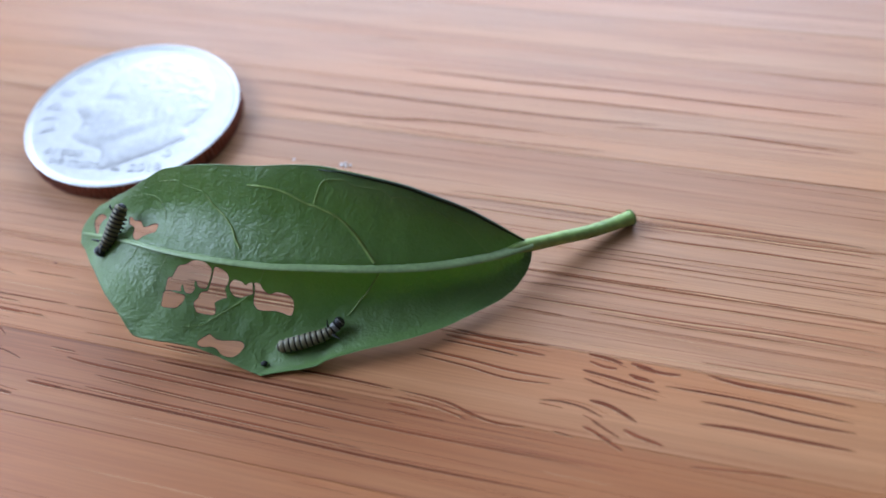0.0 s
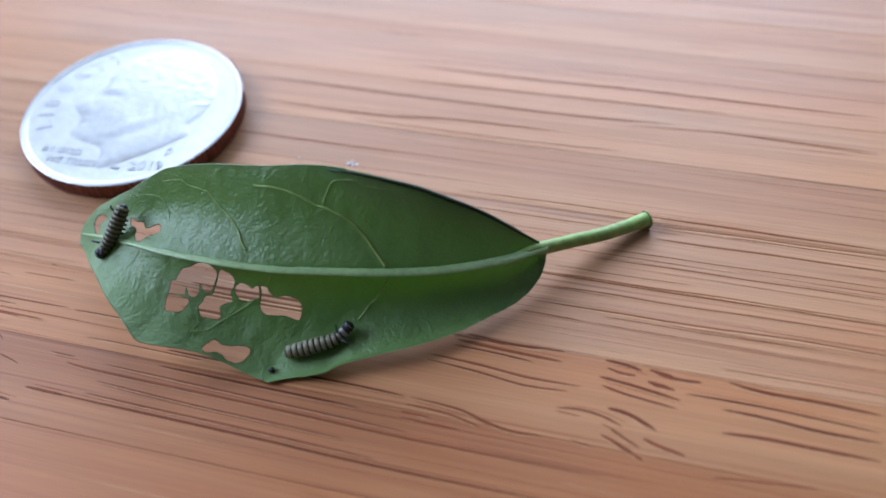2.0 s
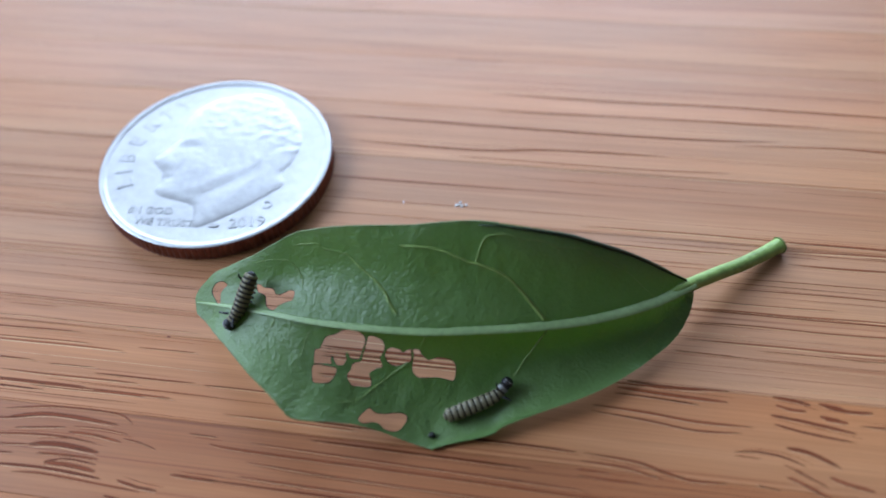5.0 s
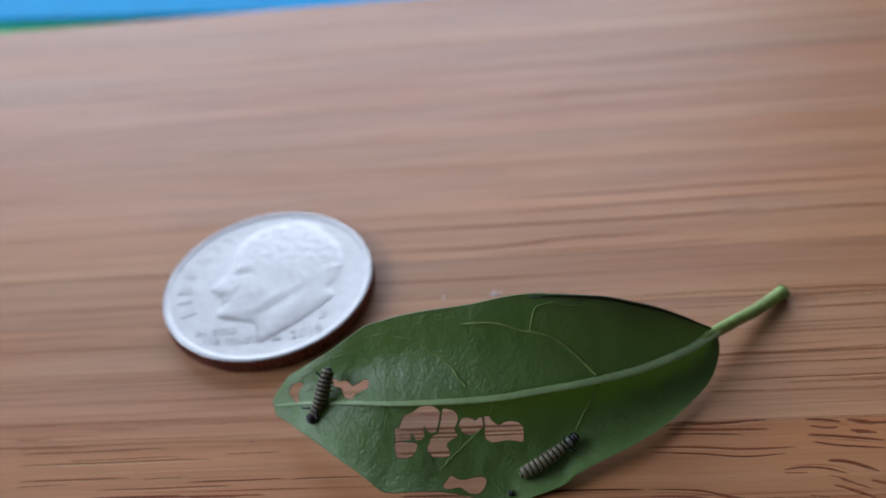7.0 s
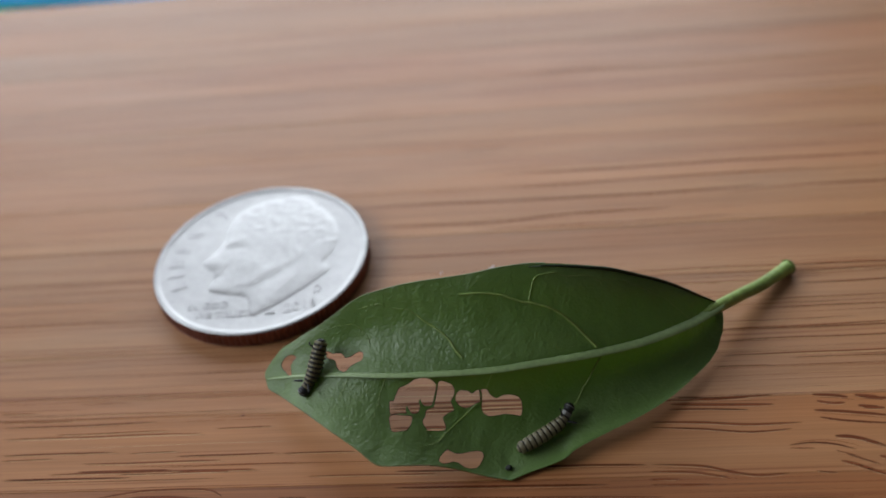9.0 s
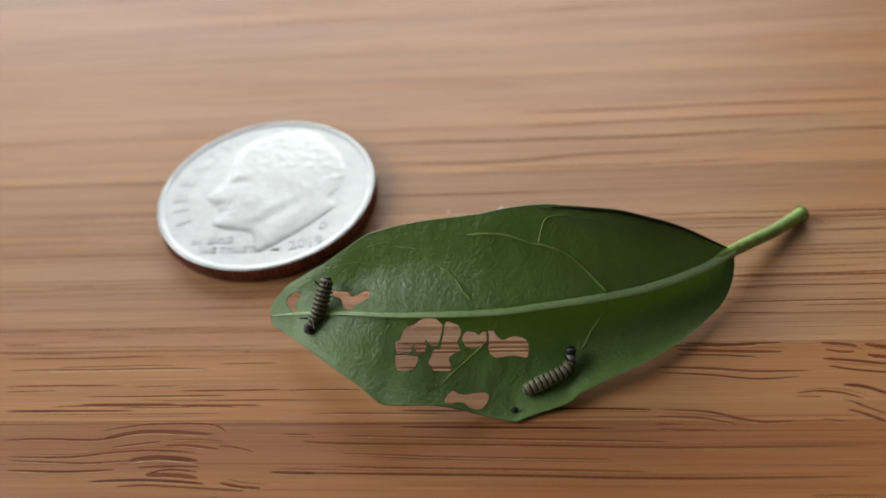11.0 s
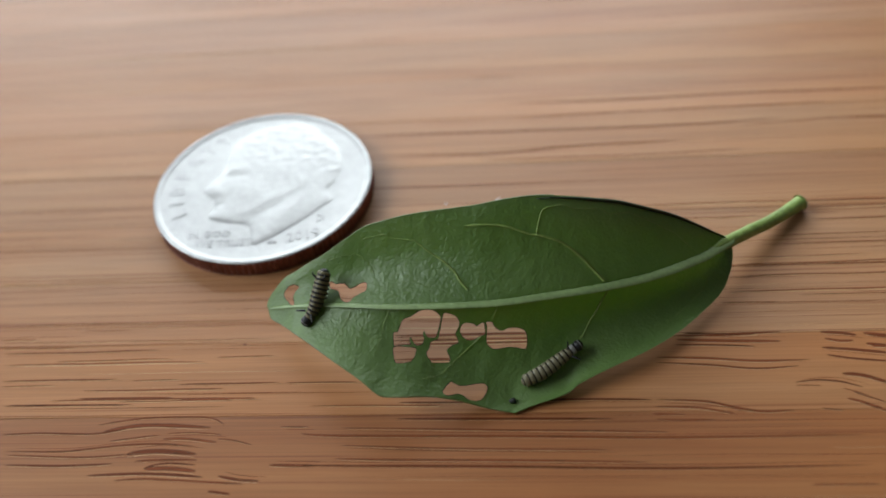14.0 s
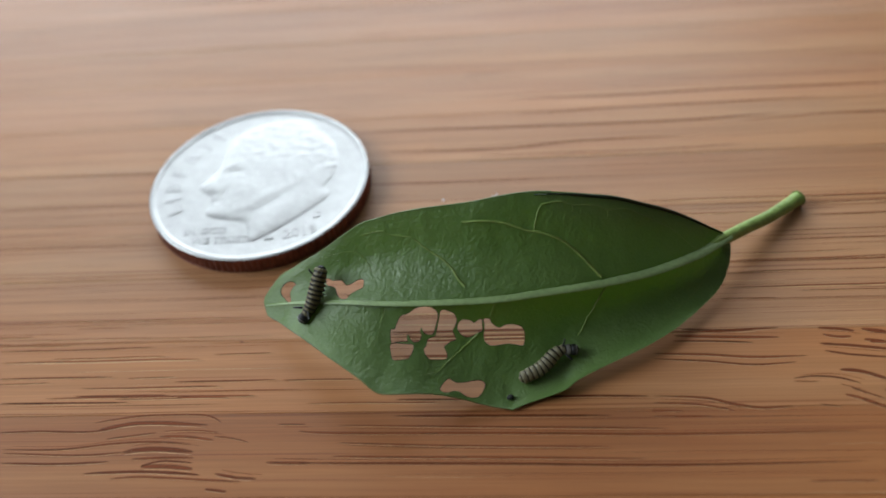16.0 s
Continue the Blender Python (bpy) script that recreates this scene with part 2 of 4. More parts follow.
def tube(bm, line, radius, sides=8, flat=1.0, closed=False, up=(0, 0, 1)):
    """A round bar along a line; radius may be a function of 0..1, flat squeezes it upright."""
    n, rings = len(line), []
    for i, p in enumerate(line):
        a = line[(i - 1) % n] if closed else line[max(i - 1, 0)]
        b = line[(i + 1) % n] if closed else line[min(i + 1, n - 1)]
        t = Vector(b - a).normalized()
        side = t.cross(Vector(up)).normalized()
        nor = side.cross(t)
        r = radius(i / (n - 1)) if callable(radius) else radius
        rings.append([bm.verts.new(Vector(p) + (side * math.cos(w) + nor * math.sin(w) * flat) * r)
                      for w in (2 * math.pi * k / sides for k in range(sides))])
    for i in range(n if closed else n - 1):
        for k in range(sides):
            q, s = rings[i], rings[(i + 1) % n]
            bm.faces.new((q[k], q[(k + 1) % sides], s[(k + 1) % sides], s[k]))
    if not closed:
        bm.faces.new(rings[0])
        bm.faces.new(rings[-1])


def inside(x, y, poly):
    hit, j = False, len(poly) - 1
    for i in range(len(poly)):
        (xi, yi), (xj, yj) = poly[i], poly[j]
        if (yi > y) != (yj > y) and x < (xj - xi) * (y - yi) / (yj - yi) + xi:
            hit = not hit
        j = i
    return hit


def gap(x, y, poly):
    """The distance from a point to a closed line."""
    p, q = np.asarray(poly, float), np.roll(np.asarray(poly, float), -1, 0)
    d = q - p
    t = np.clip((((x, y) - p) * d).sum(1) / ((d * d).sum(1) + 1e-12), 0, 1)
    return np.sqrt((((p + t[:, None] * d) - (x, y)) ** 2).sum(1)).min()


# ---------------------------------------------------------------- room
def room():
    x0, x1, y0, y1, z0, z1 = WALL_X, 1.9, -2.2, WALL_Y, -0.77, TOP
    t = 0.12
    for name, b in (("floor", (x0, x1, y0, y1, z0 - t, z0)), ("wall_east", (x1, x1 + t, y0, y1, z0 - t, z1 + t)), ("wall_south", (x0 - t, x1 + t, y0 - t, y0, z0 - t, z1 + t))):
        bm = bmesh.new()
        box(bm, *b)
        tagged(part(name, bm, M_FLOOR if name == "floor" else M_WALL, smooth=False), "plain painted room surface around the table", name.split("_")[0], kind="structure")

    def holed(name, number, turned, a0, a1, plane, opening):
        """A wall with one window opening, along x, or along y where turned."""
        o0, o1, w0, w1 = opening
        far = plane + (-t if turned else t)
        lo, hi = min(plane, far), max(plane, far)

        def bar(bm, a, b, c, d, p, q):
            box(bm, *((c, d, a, b) if turned else (a, b, c, d)), p, q)
        bm = bmesh.new()
        bar(bm, a0, o0, lo, hi, z0 - t, z1 + t)
        bar(bm, o1, a1, lo, hi, z0 - t, z1 + t)
        bar(bm, o0, o1, lo, hi, z0 - t, w0)
        bar(bm, o0, o1, lo, hi, w1, z1 + t)
        tagged(part(name, bm, M_WALL, smooth=False), "plain painted wall with a wide window opening", "wall", kind="structure")
        root = tagged(new(number), "wide window with a plain white frame", "window", kind="structure")
        w, c, d = 0.045, lo + 0.035, hi - 0.035
        for p, q, r, s in ((o0, o0 + w, w0, w1), (o1 - w, o1, w0, w1), (o0 + w, o1 - w, w0, w0 + w), (o0 + w, o1 - w, w1 - w, w1)):
            bm = bmesh.new()
            bar(bm, p, q, c, d, r, s)
            part("window_frame", bm, M_FRAME, root, smooth=False)

    bm = bmesh.new()
    box(bm, x0, x1, y0, y1, z1, z1 + t)
    tagged(part("ceiling", bm, M_WALL, smooth=False), "plain painted ceiling of the room", "ceiling", kind="structure")
    holed("wall_north", "window_1", False, x0 - t, x1 + t, y1, WINDOW)
    holed("wall_west", "window_2", True, y0, y1, x0, SIDE)


def table():
    root = tagged(new("table"), "brown wooden table under the cutting board", "table")
    bm = bmesh.new()
    box(bm, -0.65, 0.75, -0.42, 0.42, -0.046, -0.018)
    part("tabletop", bm, M_TABLE, root, smooth=False)
    for sx, sy in itertools.product((-1, 1), (-1, 1)):
        bm = bmesh.new()
        box(bm, 0.05 + sx * 0.64 - 0.03, 0.05 + sx * 0.64 + 0.03, sy * 0.36 - 0.03, sy * 0.36 + 0.03, -0.77, -0.046)
        part("leg", bm, M_TABLE, root, smooth=False)


def placemat():
    root = tagged(new("placemat"), "blue vinyl placemat with a green border behind the board", "placemat")
    root.matrix_world = pose(-0.058, 0.1025, -0.018, 0, 0, -6)
    for name, m, b in (("border", M_GREEN, (-0.2, 0.2, -0.007, 0.206, 0.0, 0.0012)), ("field", M_BLUE, (-0.194, 0.194, 0.0, 0.2, 0.0012, 0.0022))):
        bm = bmesh.new()
        box(bm, *b)
        part(name, bm, m, root, smooth=False)


# ---------------------------------------------------------------- bamboo board
STRIP = 6.02            # width of one glued strip, mm
JOINT = 2.65            # one joint's place, mm
BOARD = (-150.0, 150.0, -72.0, 69.4)


def ribbon(verts, faces, core, line, width, z):
    """A tapered fibre mark in the wood, full along its middle and fading to its edges."""
    n, k = len(line), len(verts)
    for i, p in enumerate(line):
        s = i / (n - 1)
        end = min(1.0, math.sin(math.pi * min(max(s, 0.0), 1.0)) ** 0.5 * 1.15)
        w = width * (0.35 + 0.65 * end)
        d = line[min(i + 1, n - 1)] - line[max(i - 1, 0)]
        d = np.array((-d[1], d[0])) / (np.hypot(*d) + 1e-9)
        for q, c in ((p + d * w * 0.68, 0.0), (p, end), (p - d * w * 0.68, 0.0)):
            verts.append((q[0] * MM, q[1] * MM, z * MM))
            core.append(c)
    for i in range(n - 1):
        j = k + 3 * i
        faces.extend(((j, j + 1, j + 4, j + 3), (j + 1, j + 2, j + 5, j + 4)))


def fibre_mesh(name, strokes, mat, parent, label, z):
    verts, faces, core = [], [], []
    for line, width in strokes:
        ribbon(verts, faces, core, line, width, z + 0.004 * (len(verts) % 997) / 997)
    me = bpy.data.meshes.new(name)
    me.from_pydata(verts, [], faces)
    me.attributes.new("core", "FLOAT", "POINT").data.foreach_set("value", core)
    me.materials.append(mat)
    ob = new(name, me)
    ob.parent = parent
    tagged(ob, label, kind="stuff")


# long dark fibres that stand out: width and places, mm
FIBRES_WEST = (
    (.12, (-38.57, 3.36), (-35.51, 3.34)), (.07, (-38.48, 3.16), (-29.83, 3.05), (-17.32, 3)), (.10, (-38.23, 2.54), (-32.22, 2.55)), (.14, (-38.03, 2.03), (-31.64, 2.09), (-25.84, 2.36)),
    (.12, (-33.9, 1.29), (-24.79, 1.49)), (.17, (-37.64, 1.07), (-29.24, 1.15), (-22.25, 1.15)), (.10, (-21.91, 1.48), (-17.47, 1.53)), (.08, (-37.37, 4.8), (-30.34, 4.72), (-18.03, 4.7)),
    (.15, (-37.09, -.3), (-32.92, -.28), (-28.22, -.17)), (.09, (-27.53, -.42), (-23.91, -.34)), (.10, (-36.92, -.73), (-32.79, -.66)), (.15, (-30.97, -1.16), (-24.49, -1.22), (-20.53, -1.15)))
FIBRES_WEST_LOW = (
    (.15, (-24.17, -.9), (-20.62, -.73), (-16.7, -.61)), (.15, (-33.11, -2.05), (-26.71, -1.87), (-17.62, -1.96)), (.13, (-36.3, -2.28), (-30.94, -2.45), (-26.57, -2.33)),
    (.10, (-28.23, -2.12), (-19.55, -2.07)), (.13, (-16.66, -.8), (-11.24, -.76)), (.13, (-14.83, -2.58), (-8.77, -2.67), (-5.79, -2.8)))
FIBRES_EAST = (
    (.16, (6.22, 15.13), (13.33, 15.5), (19.59, 15.24), (28.62, 15.1), (37.36, 14.61)), (.13, (7.3, 13.72), (11.61, 13.61), (17.79, 13.66)), (.16, (20.8, 15.25), (26.72, 15), (36.37, 14.87)),
    (.15, (19.74, 14.09), (25.6, 14.4), (31.27, 14.55), (37.37, 14.71)), (.20, (20.66, 13.12), (24.94, 13.1), (31.3, 13.26), (37.31, 13.19)), (.10, (17.75, 11.37), (23.94, 11.54), (37.26, 12.11)),
    (.12, (16.68, 10.63), (22.13, 10.67), (27.73, 10.78), (37.21, 10.86)), (.14, (14.65, 8.77), (20.46, 8.82), (27.83, 9.09), (37.14, 8.9)), (.12, (14.72, 8.43), (20.49, 8.58), (26.05, 8.59), (32.08, 9.24)))
FIBRES_SIDE = (
    (.14, (13.73, 7.47), (18.71, 7.73), (24.31, 7.66), (31.4, 8.08), (37.1, 8)), (.16, (13.2, 6.27), (18.95, 6.18), (24.44, 6.28), (31.43, 6.82), (37.04, 6.46)), (.10, (18.21, 5.85), (24.46, 5.82), (31.44, 6.1)),
    (.08, (13.01, 5.35), (17.22, 5.35)), (.09, (14.52, 9.42), (18.45, 9.43), (24.11, 9.71)), (.11, (25.62, 14.24), (31.28, 14.23), (37.34, 14.1)), (.15, (9.0, 2.55), (12.89, 2.5), (15.12, 2.6)),
    (.12, (25.76, 3.43), (31.5, 3.46), (36.92, 3.52)), (.27, (-9.66, 3.12), (-4, 3.05), (2.2, 2.95)), (.19, (-9.61, 2.6), (-2, 2.58), (3.1, 2.56)), (.20, (-9.59, 2.28), (-3, 2.3), (2.2, 2.26)), (.27, (-9.5, 1.02), (-3, .96), (2.1, .86)))
PALE_UNDER = ((.14, (-9.8, 4.68), (-5, 4.6), (0.2, 4.5)), (.12, (-9.7, 3.72), (-5, 3.6), (0.2, 3.5)), (.12, (-9.5, .85), (-3, .78), (2.1, .7)), (.12, (-9.6, 2.42), (-2, 2.44), (3.1, 2.42)))
# curved marks round the two nodes nearest the leaf
NODE_WEST = ((.13, (-28.9, -3.97), (-26.7, -3.60), (-25.0, -3.41), (-21.3, -3.45), (-19.9, -4.08)), (.28, (-28.3, -4.50), (-26.3, -4.08), (-24.3, -4.00), (-20.6, -4.23)),
             (.13, (-35.3, -4.61), (-32.4, -4.53), (-28.8, -4.62), (-26.5, -4.24)), (.11, (-27.6, -5.19), (-26.0, -4.99), (-24.1, -4.73)),
             (.09, (-23.8, -4.66), (-21.9, -4.60), (-19.9, -4.78)), (.18, (-24.0, -5.07), (-22.3, -5.06), (-20.1, -5.36)),
             (.09, (-20.3, -5.08), (-19.1, -5.21), (-17.8, -5.56)), (.14, (-34.8, -5.86), (-30.5, -5.93), (-27.0, -5.55), (-24.2, -5.42), (-21.5, -5.60)),
             (.12, (-34.7, -6.14), (-29.0, -6.36), (-25.9, -6.16)), (.33, (-26.2, -6.19), (-24.1, -5.95), (-21.2, -6.20)),
             (.16, (-25.5, -6.69), (-23.3, -6.59), (-21.1, -6.62)))
NODE_WEST_LOW = ((.15, (-34.4, -6.88), (-30.1, -6.98), (-26.6, -6.83)), (.12, (-24.7, -7.21), (-23.3, -6.85), (-21.1, -6.99)),
                 (.29, (-24.7, -7.24), (-22.9, -7.22), (-21.0, -7.43)), (.19, (-28.5, -7.70), (-24.4, -7.58), (-20.3, -7.86)),
                 (.20, (-19.7, -7.75), (-18.2, -8.04), (-16.8, -8.12)), (.14, (-26.5, -8.07), (-24.3, -7.94), (-20.2, -8.18), (-17.7, -8.33)),
                 (.17, (-20.1, -8.81), (-18.5, -9.02)), (.19, (-16.6, -7.02), (-13.4, -7.07)), (.09, (-16.3, -4.23), (-14.2, -4.26)),
                 (.13, (-31.2, -1.82), (-23.7, -1.83)), (.13, (-23.8, -2.05), (-18.0, -1.95)), (.13, (-36.2, -2.29), (-26.8, -2.39)))
NODE_EAST = ((.16, (10.2, 2.75), (13.2, 2.64), (16.9, 2.72)), (.22, (9.6, 2.24), (13.1, 2.04), (16.8, 1.94)), (.12, (9.5, 1.80), (12.5, 1.71), (15.0, 1.54)),
             (.18, (8.1, .82), (11.7, .65), (14.7, .38), (18.3, .42)), (.14, (8.0, .41), (11.6, .13), (14.6, -.22), (17.5, -.04)),
             (.13, (16.7, -1.34), (18.2, -1.19), (19.6, -1.35), (20.9, -1.82)), (.07, (16.7, -1.56), (18.4, -1.61)), (.22, (19.1, 2.64), (20.5, 2.52), (21.5, 2.31)),
             (.18, (19.3, 2.12), (20.3, 1.87), (21.2, 1.89)), (.22, (21.8, 2.49), (23.4, 2.28)), (.21, (21.8, 1.62), (23.2, 1.44)))
NODE_EAST_LOW = ((.21, (18.9, 1.36), (20.8, 1.18), (24.1, .67)), (.15, (19.1, .80), (20.9, .42), (24.0, .08)), (.26, (19.7, -.73), (21.1, -.90), (22.9, -1.71)),
                 (.11, (20.1, -2.09), (21.0, -2.52), (22.0, -2.95)), (.19, (19.6, -2.58), (20.6, -2.93), (22.3, -3.76)), (.07, (19.5, -1.80), (20.7, -2.24)),
                 (.17, (7.7, -2.48), (11.0, -2.69), (12.9, -3.20), (14.5, -3.49), (16.5, -3.37)), (.14, (7.7, -3.01), (10.6, -3.18), (12.8, -3.64)),
                 (.08, (17.9, -3.28), (19.3, -3.47)), (.11, (7.6, -3.57), (9.7, -3.65)), (.11, (7.6, -3.98), (11.6, -4.05)))
FIBRES_SOUTH = ((.15, (0.4, -2.44), (4.0, -2.41), (7.9, -2.51)), (.17, (-9.1, -3.71), (-2.1, -3.80), (5.7, -3.90)),
                (.13, (-12.7, -4.34), (-5.0, -4.55), (2.1, -4.72), (9.0, -4.88)), (.17, (-14.9, -4.73), (-12.2, -4.93), (-1.4, -5.08), (9.0, -5.28), (21.0, -5.17)),
                (.12, (-12.5, -5.62), (-4.9, -5.93), (5.5, -6.11)), (.16, (-12.6, -6.59), (-8.4, -6.70), (-1.4, -6.79), (7.8, -6.98)),
                (.18, (-16.5, -7.03), (-8.4, -7.13), (-1.4, -7.22), (8.7, -7.40), (20.7, -7.22)), (.11, (16.0, -8.51), (20.3, -8.49)), (.13, (-8.8, -2.47), (-4.0, -2.54)))
NODE_EAST_END = ((.20, (22.1, 2.35), (23.8, 2.14), (25.1, 2.23)), (.20, (22.1, 1.43), (23.6, 1.36)), (.16, (23.9, 1.23), (27.2, 1.27), (30.3, 1.20), (35.5, .91)),
                 (.24, (26.4, 2.59), (28.7, 2.29), (31.9, 2.27), (35.5, 2.12)), (.19, (26.1, .61), (28.8, .55), (31.9, .30), (35.5, .29)),
                 (.22, (26.2, -.97), (28.8, -.83), (31.9, -.87), (35.4, -.90)), (.14, (25.9, -3.93), (28.9, -3.59), (31.9, -3.33)),
                 (.18, (20.1, -2.70), (21.1, -3.21), (22.2, -3.71)), (.22, (22.0, -2.28), (23.0, -2.61), (24.6, -2.91)))
FIBRES_FAR = ((.42, (-13.9, 25.02), (-0.8, 24.73), (13.1, 24.65), (21.7, 25.02)), (.40, (-12.7, 22.25), (-2.3, 21.99), (4.5, 22.55), (13.4, 22.66)),
              (.44, (-1.9, 28.61), (7.8, 28.42), (17.0, 28.58), (27.8, 28.44), (36.7, 28.40)), (.28, (-1.3, 26.46), (12.7, 26.78), (25.8, 26.88)),
              (.26, (-4.5, 21.26), (9.4, 21.13), (17.9, 21.33)), (.26, (17.5, 24.26), (25.9, 24.70), (36.5, 24.45)), (.19, (23.8, 24.76), (36.5, 24.21)))


# colour of single strips, by the middle of the strip in mm; -12 and -6 partly hold near-side shade
TONES = {-12: (0.82, 0.64, 0.44), -6: (0.71, 0.565, 0.42), 0: (0.89, 0.80, 0.68), 6: (0.95, 0.935, 0.96), 12: (0.94, 0.945, 0.97), 18: (0.90, 0.89, 0.89), 24: (1.0, 0.98, 0.95)}


def cutting_board():
    root = tagged(new("cutting_board"), "light bamboo cutting board of narrow glued strips with dark fibres", "cutting board")
    x0, x1, y0, y1 = BOARD
    rng = random.Random(5)
    joints = sorted({y0, y1} | {JOINT + STRIP * k for k in range(-12, 12) if y0 + 1 < JOINT + STRIP * k < y1 - 1})
    shared = {}
    for a, b in zip(joints, joints[1:]):
        w = round(b - a, 3)
        if w not in shared:
            bm = bmesh.new()
            h, c = w / 2 - 0.006, 0.025
            prof = [(-h, -18), (h, -18), (h, -c), (h - c, 0), (-h + c, 0), (-h, -c)]
            ends = [[bm.verts.new((x * MM, y * MM, z * MM)) for y, z in prof] for x in (x0, x1)]
            for i in range(6):
                bm.faces.new((ends[0][i], ends[0][(i + 1) % 6], ends[1][(i + 1) % 6], ends[1][i]))
            bm.faces.new(ends[0]), bm.faces.new(ends[1])
            ob = part("strip", bm, M_BAMBOO, root, smooth=False)
            shared[w] = ob.data
        else:
            ob = new("strip", shared[w])
            ob.parent = root
        ob.location = (0, (a + b) / 2 * MM, -rng.random() * 0.000012)
        mid = round((a + b) / 2)
        shade = rng.uniform(0.90, 1.03)
        ob.color = (*TONES.get(mid, (shade, shade * rng.uniform(0.95, 1.0), shade * rng.uniform(0.9, 1.0))), 1)
    # fibres
    dark, pale, knots = [], [], []

    def stroke(xa, ya, xb, yb, w, into, sway=0.05):
        n = max(5, int(abs(xb - xa) / 1.2))
        ph, am = rng.random() * 6, rng.random() * sway
        into.append(([np.array((xa + (xb - xa) * i / n, ya + (yb - ya) * i / n + am * math.sin(ph + i * 0.55))) for i in range(n + 1)], w))

    for w, *line in FIBRES_WEST + FIBRES_WEST_LOW + FIBRES_EAST + FIBRES_SIDE:
        # fibres run nearly along the strip
        y = sum(q[1] for q in line) / len(line)
        line = [np.array((q[0], y + 0.3 * (q[1] - y) + 0.02 * math.sin(0.7 * q[0] + y))) for q in smooth_line(line, 8)]
        dark.append((line, w * 0.9))
        pale.append(([q + (0.3, -w * 0.8) for q in line], w * rng.uniform(0.5, 1.0)))
    for w, *line in PALE_UNDER:
        pale.append((smooth_line(line, 6), w))
    for w, *line in NODE_WEST + NODE_WEST_LOW + NODE_EAST + NODE_EAST_LOW + NODE_EAST_END + FIBRES_SOUTH:
        line = smooth_line(line, 6)
        knots.append((line, w * 1.25))
        if rng.random() < 0.4:
            side = rng.choice((-1, 1)) * (w + rng.uniform(0.03, 0.12))
            dark.append(([q + (0.4, side) for q in line], rng.uniform(0.04, 0.06)))
        pale.append(([q + (0, -w * 0.7) for q in line], 0.03 + w * 0.15))
    for w, *line in FIBRES_FAR:
        dark.append((smooth_line(line, 8), w * 0.5))
    for a, b in zip(joints, joints[1:]):
        near = -12 < (a + b) / 2 < 18
        lively = rng.choice((0.5, 0.8, 1.2, 1.6))
        for _ in range(int((60 if near else 20) * lively)):
            x = rng.uniform(-75, 75)
            y = a + (b - a) * rng.betavariate(0.8, 0.8)
            ln = rng.uniform(4, 14) if rng.random() < 0.4 else rng.uniform(14, 60)
            w = rng.uniform(0.025, 0.06) if rng.random() < 0.94 else rng.uniform(0.06, 0.11)
            y = min(max(y, a + 0.1), b - 0.1)
            # the two smooth node gaps stay clear
            if -3.4 < y < 2.6 and 5 < x + ln / 2 and x - ln / 2 < 26 or -9.6 < y < -3.4 and (-34 < x + ln / 2 and x - ln / 2 < -14 or w > 0.055 and -34 < x + ln / 2 and x - ln / 2 < 30):
                continue
            stroke(x - ln / 2, y, x + ln / 2, y + rng.uniform(-0.05, 0.05), w, dark if rng.random() < 0.62 else pale, 0.02)
    fibre_mesh("dark_fibre", dark, M_STREAK, root, "thin dark brown fibre marks in the bamboo", 0.007)
    fibre_mesh("node_fibre", knots, M_KNOT, root, "reddish brown curved marks round the nodes of the bamboo", 0.008)
    fibre_mesh("pale_fibre", pale, M_PALE, root, "thin pale fibre marks in the bamboo", 0.004)


# ---------------------------------------------------------------- leaf
def leaf_height(x, y):
    """The leaf's arched, tilted face over the board, mm."""
    x, y = x / 15, y / 8
    h = 2.387 - 3.843 * x + 7.615 * y - 5.314 * x * x + 1.315 * x * y + 0.393 * y * y + 0.008 * x ** 3 - 1.853 * x * x * y - 0.455 * x * y * y
    return 0.5 * (h + math.sqrt(h * h + 0.3)) + 0.10


# rims of the blade from the tip to the stalk, mm on the board
RIM_UP = ((-18.4, 4.84), (-18.36, 5.2), (-17.82, 5.57), (-17.08, 5.87), (-16.11, 5.86), (-14.25, 5.88), (-13.36, 5.97), (-12.07, 6.18), (-10.81, 6.38), (-9.6, 6.35), (-8.42, 6.33),
          (-6.13, 6.28), (-4.65, 6.28), (-3.18, 6.36), (-2.09, 6.51), (-1, 6.69), (0.79, 6.97), (2.6, 7.2), (4.43, 7.46), (6.29, 7.79), (8.2, 8.08), (10.19, 8.47), (12.27, 8.78), (14.04, 9.13))
RIM_LOW = ((-18.4, 4.84), (-18.22, 4.4), (-17.9, 3.74), (-16.93, 2.95), (-15.6, 1.92), (-14.2, 0.89), (-11.89, -0.72), (-10.38, -1.75), (-9.68, -2.32), (-9.15, -2.66), (-8.4, -2.72), (-7.03, -2.7), (-6.02, -2.72), (-4.97, -2.82), (-3.9, -3),
           (-2.83, -3.22), (-1.25, -3.48), (-0.98, -3.54), (-0.75, -3.43), (0.4, -2.94), (2.37, -2.36), (3.23, -1.57), (4.99, -0.42), (7.6, 1), (9.61, 2.39), (11.06, 3.72), (12.77, 5.34), (13.92, 7.01), (14.31, 8.26), (14.31, 9.07))
RIB = ((-18.1, 4.46), (-16.04, 3.73), (-13.37, 2.92), (-9.34, 2.02), (-5.57, 1.73), (-1.93, 1.9), (1.7, 2.59), (5.1, 3.55), (8.49, 4.97), (11.78, 7.02), (14.15, 9.1))
LOW, MID, UP = (np.array(sorted((p[0], p[1]) for p in smooth_line(q, 6))) for q in (RIM_LOW, RIB, RIM_UP))


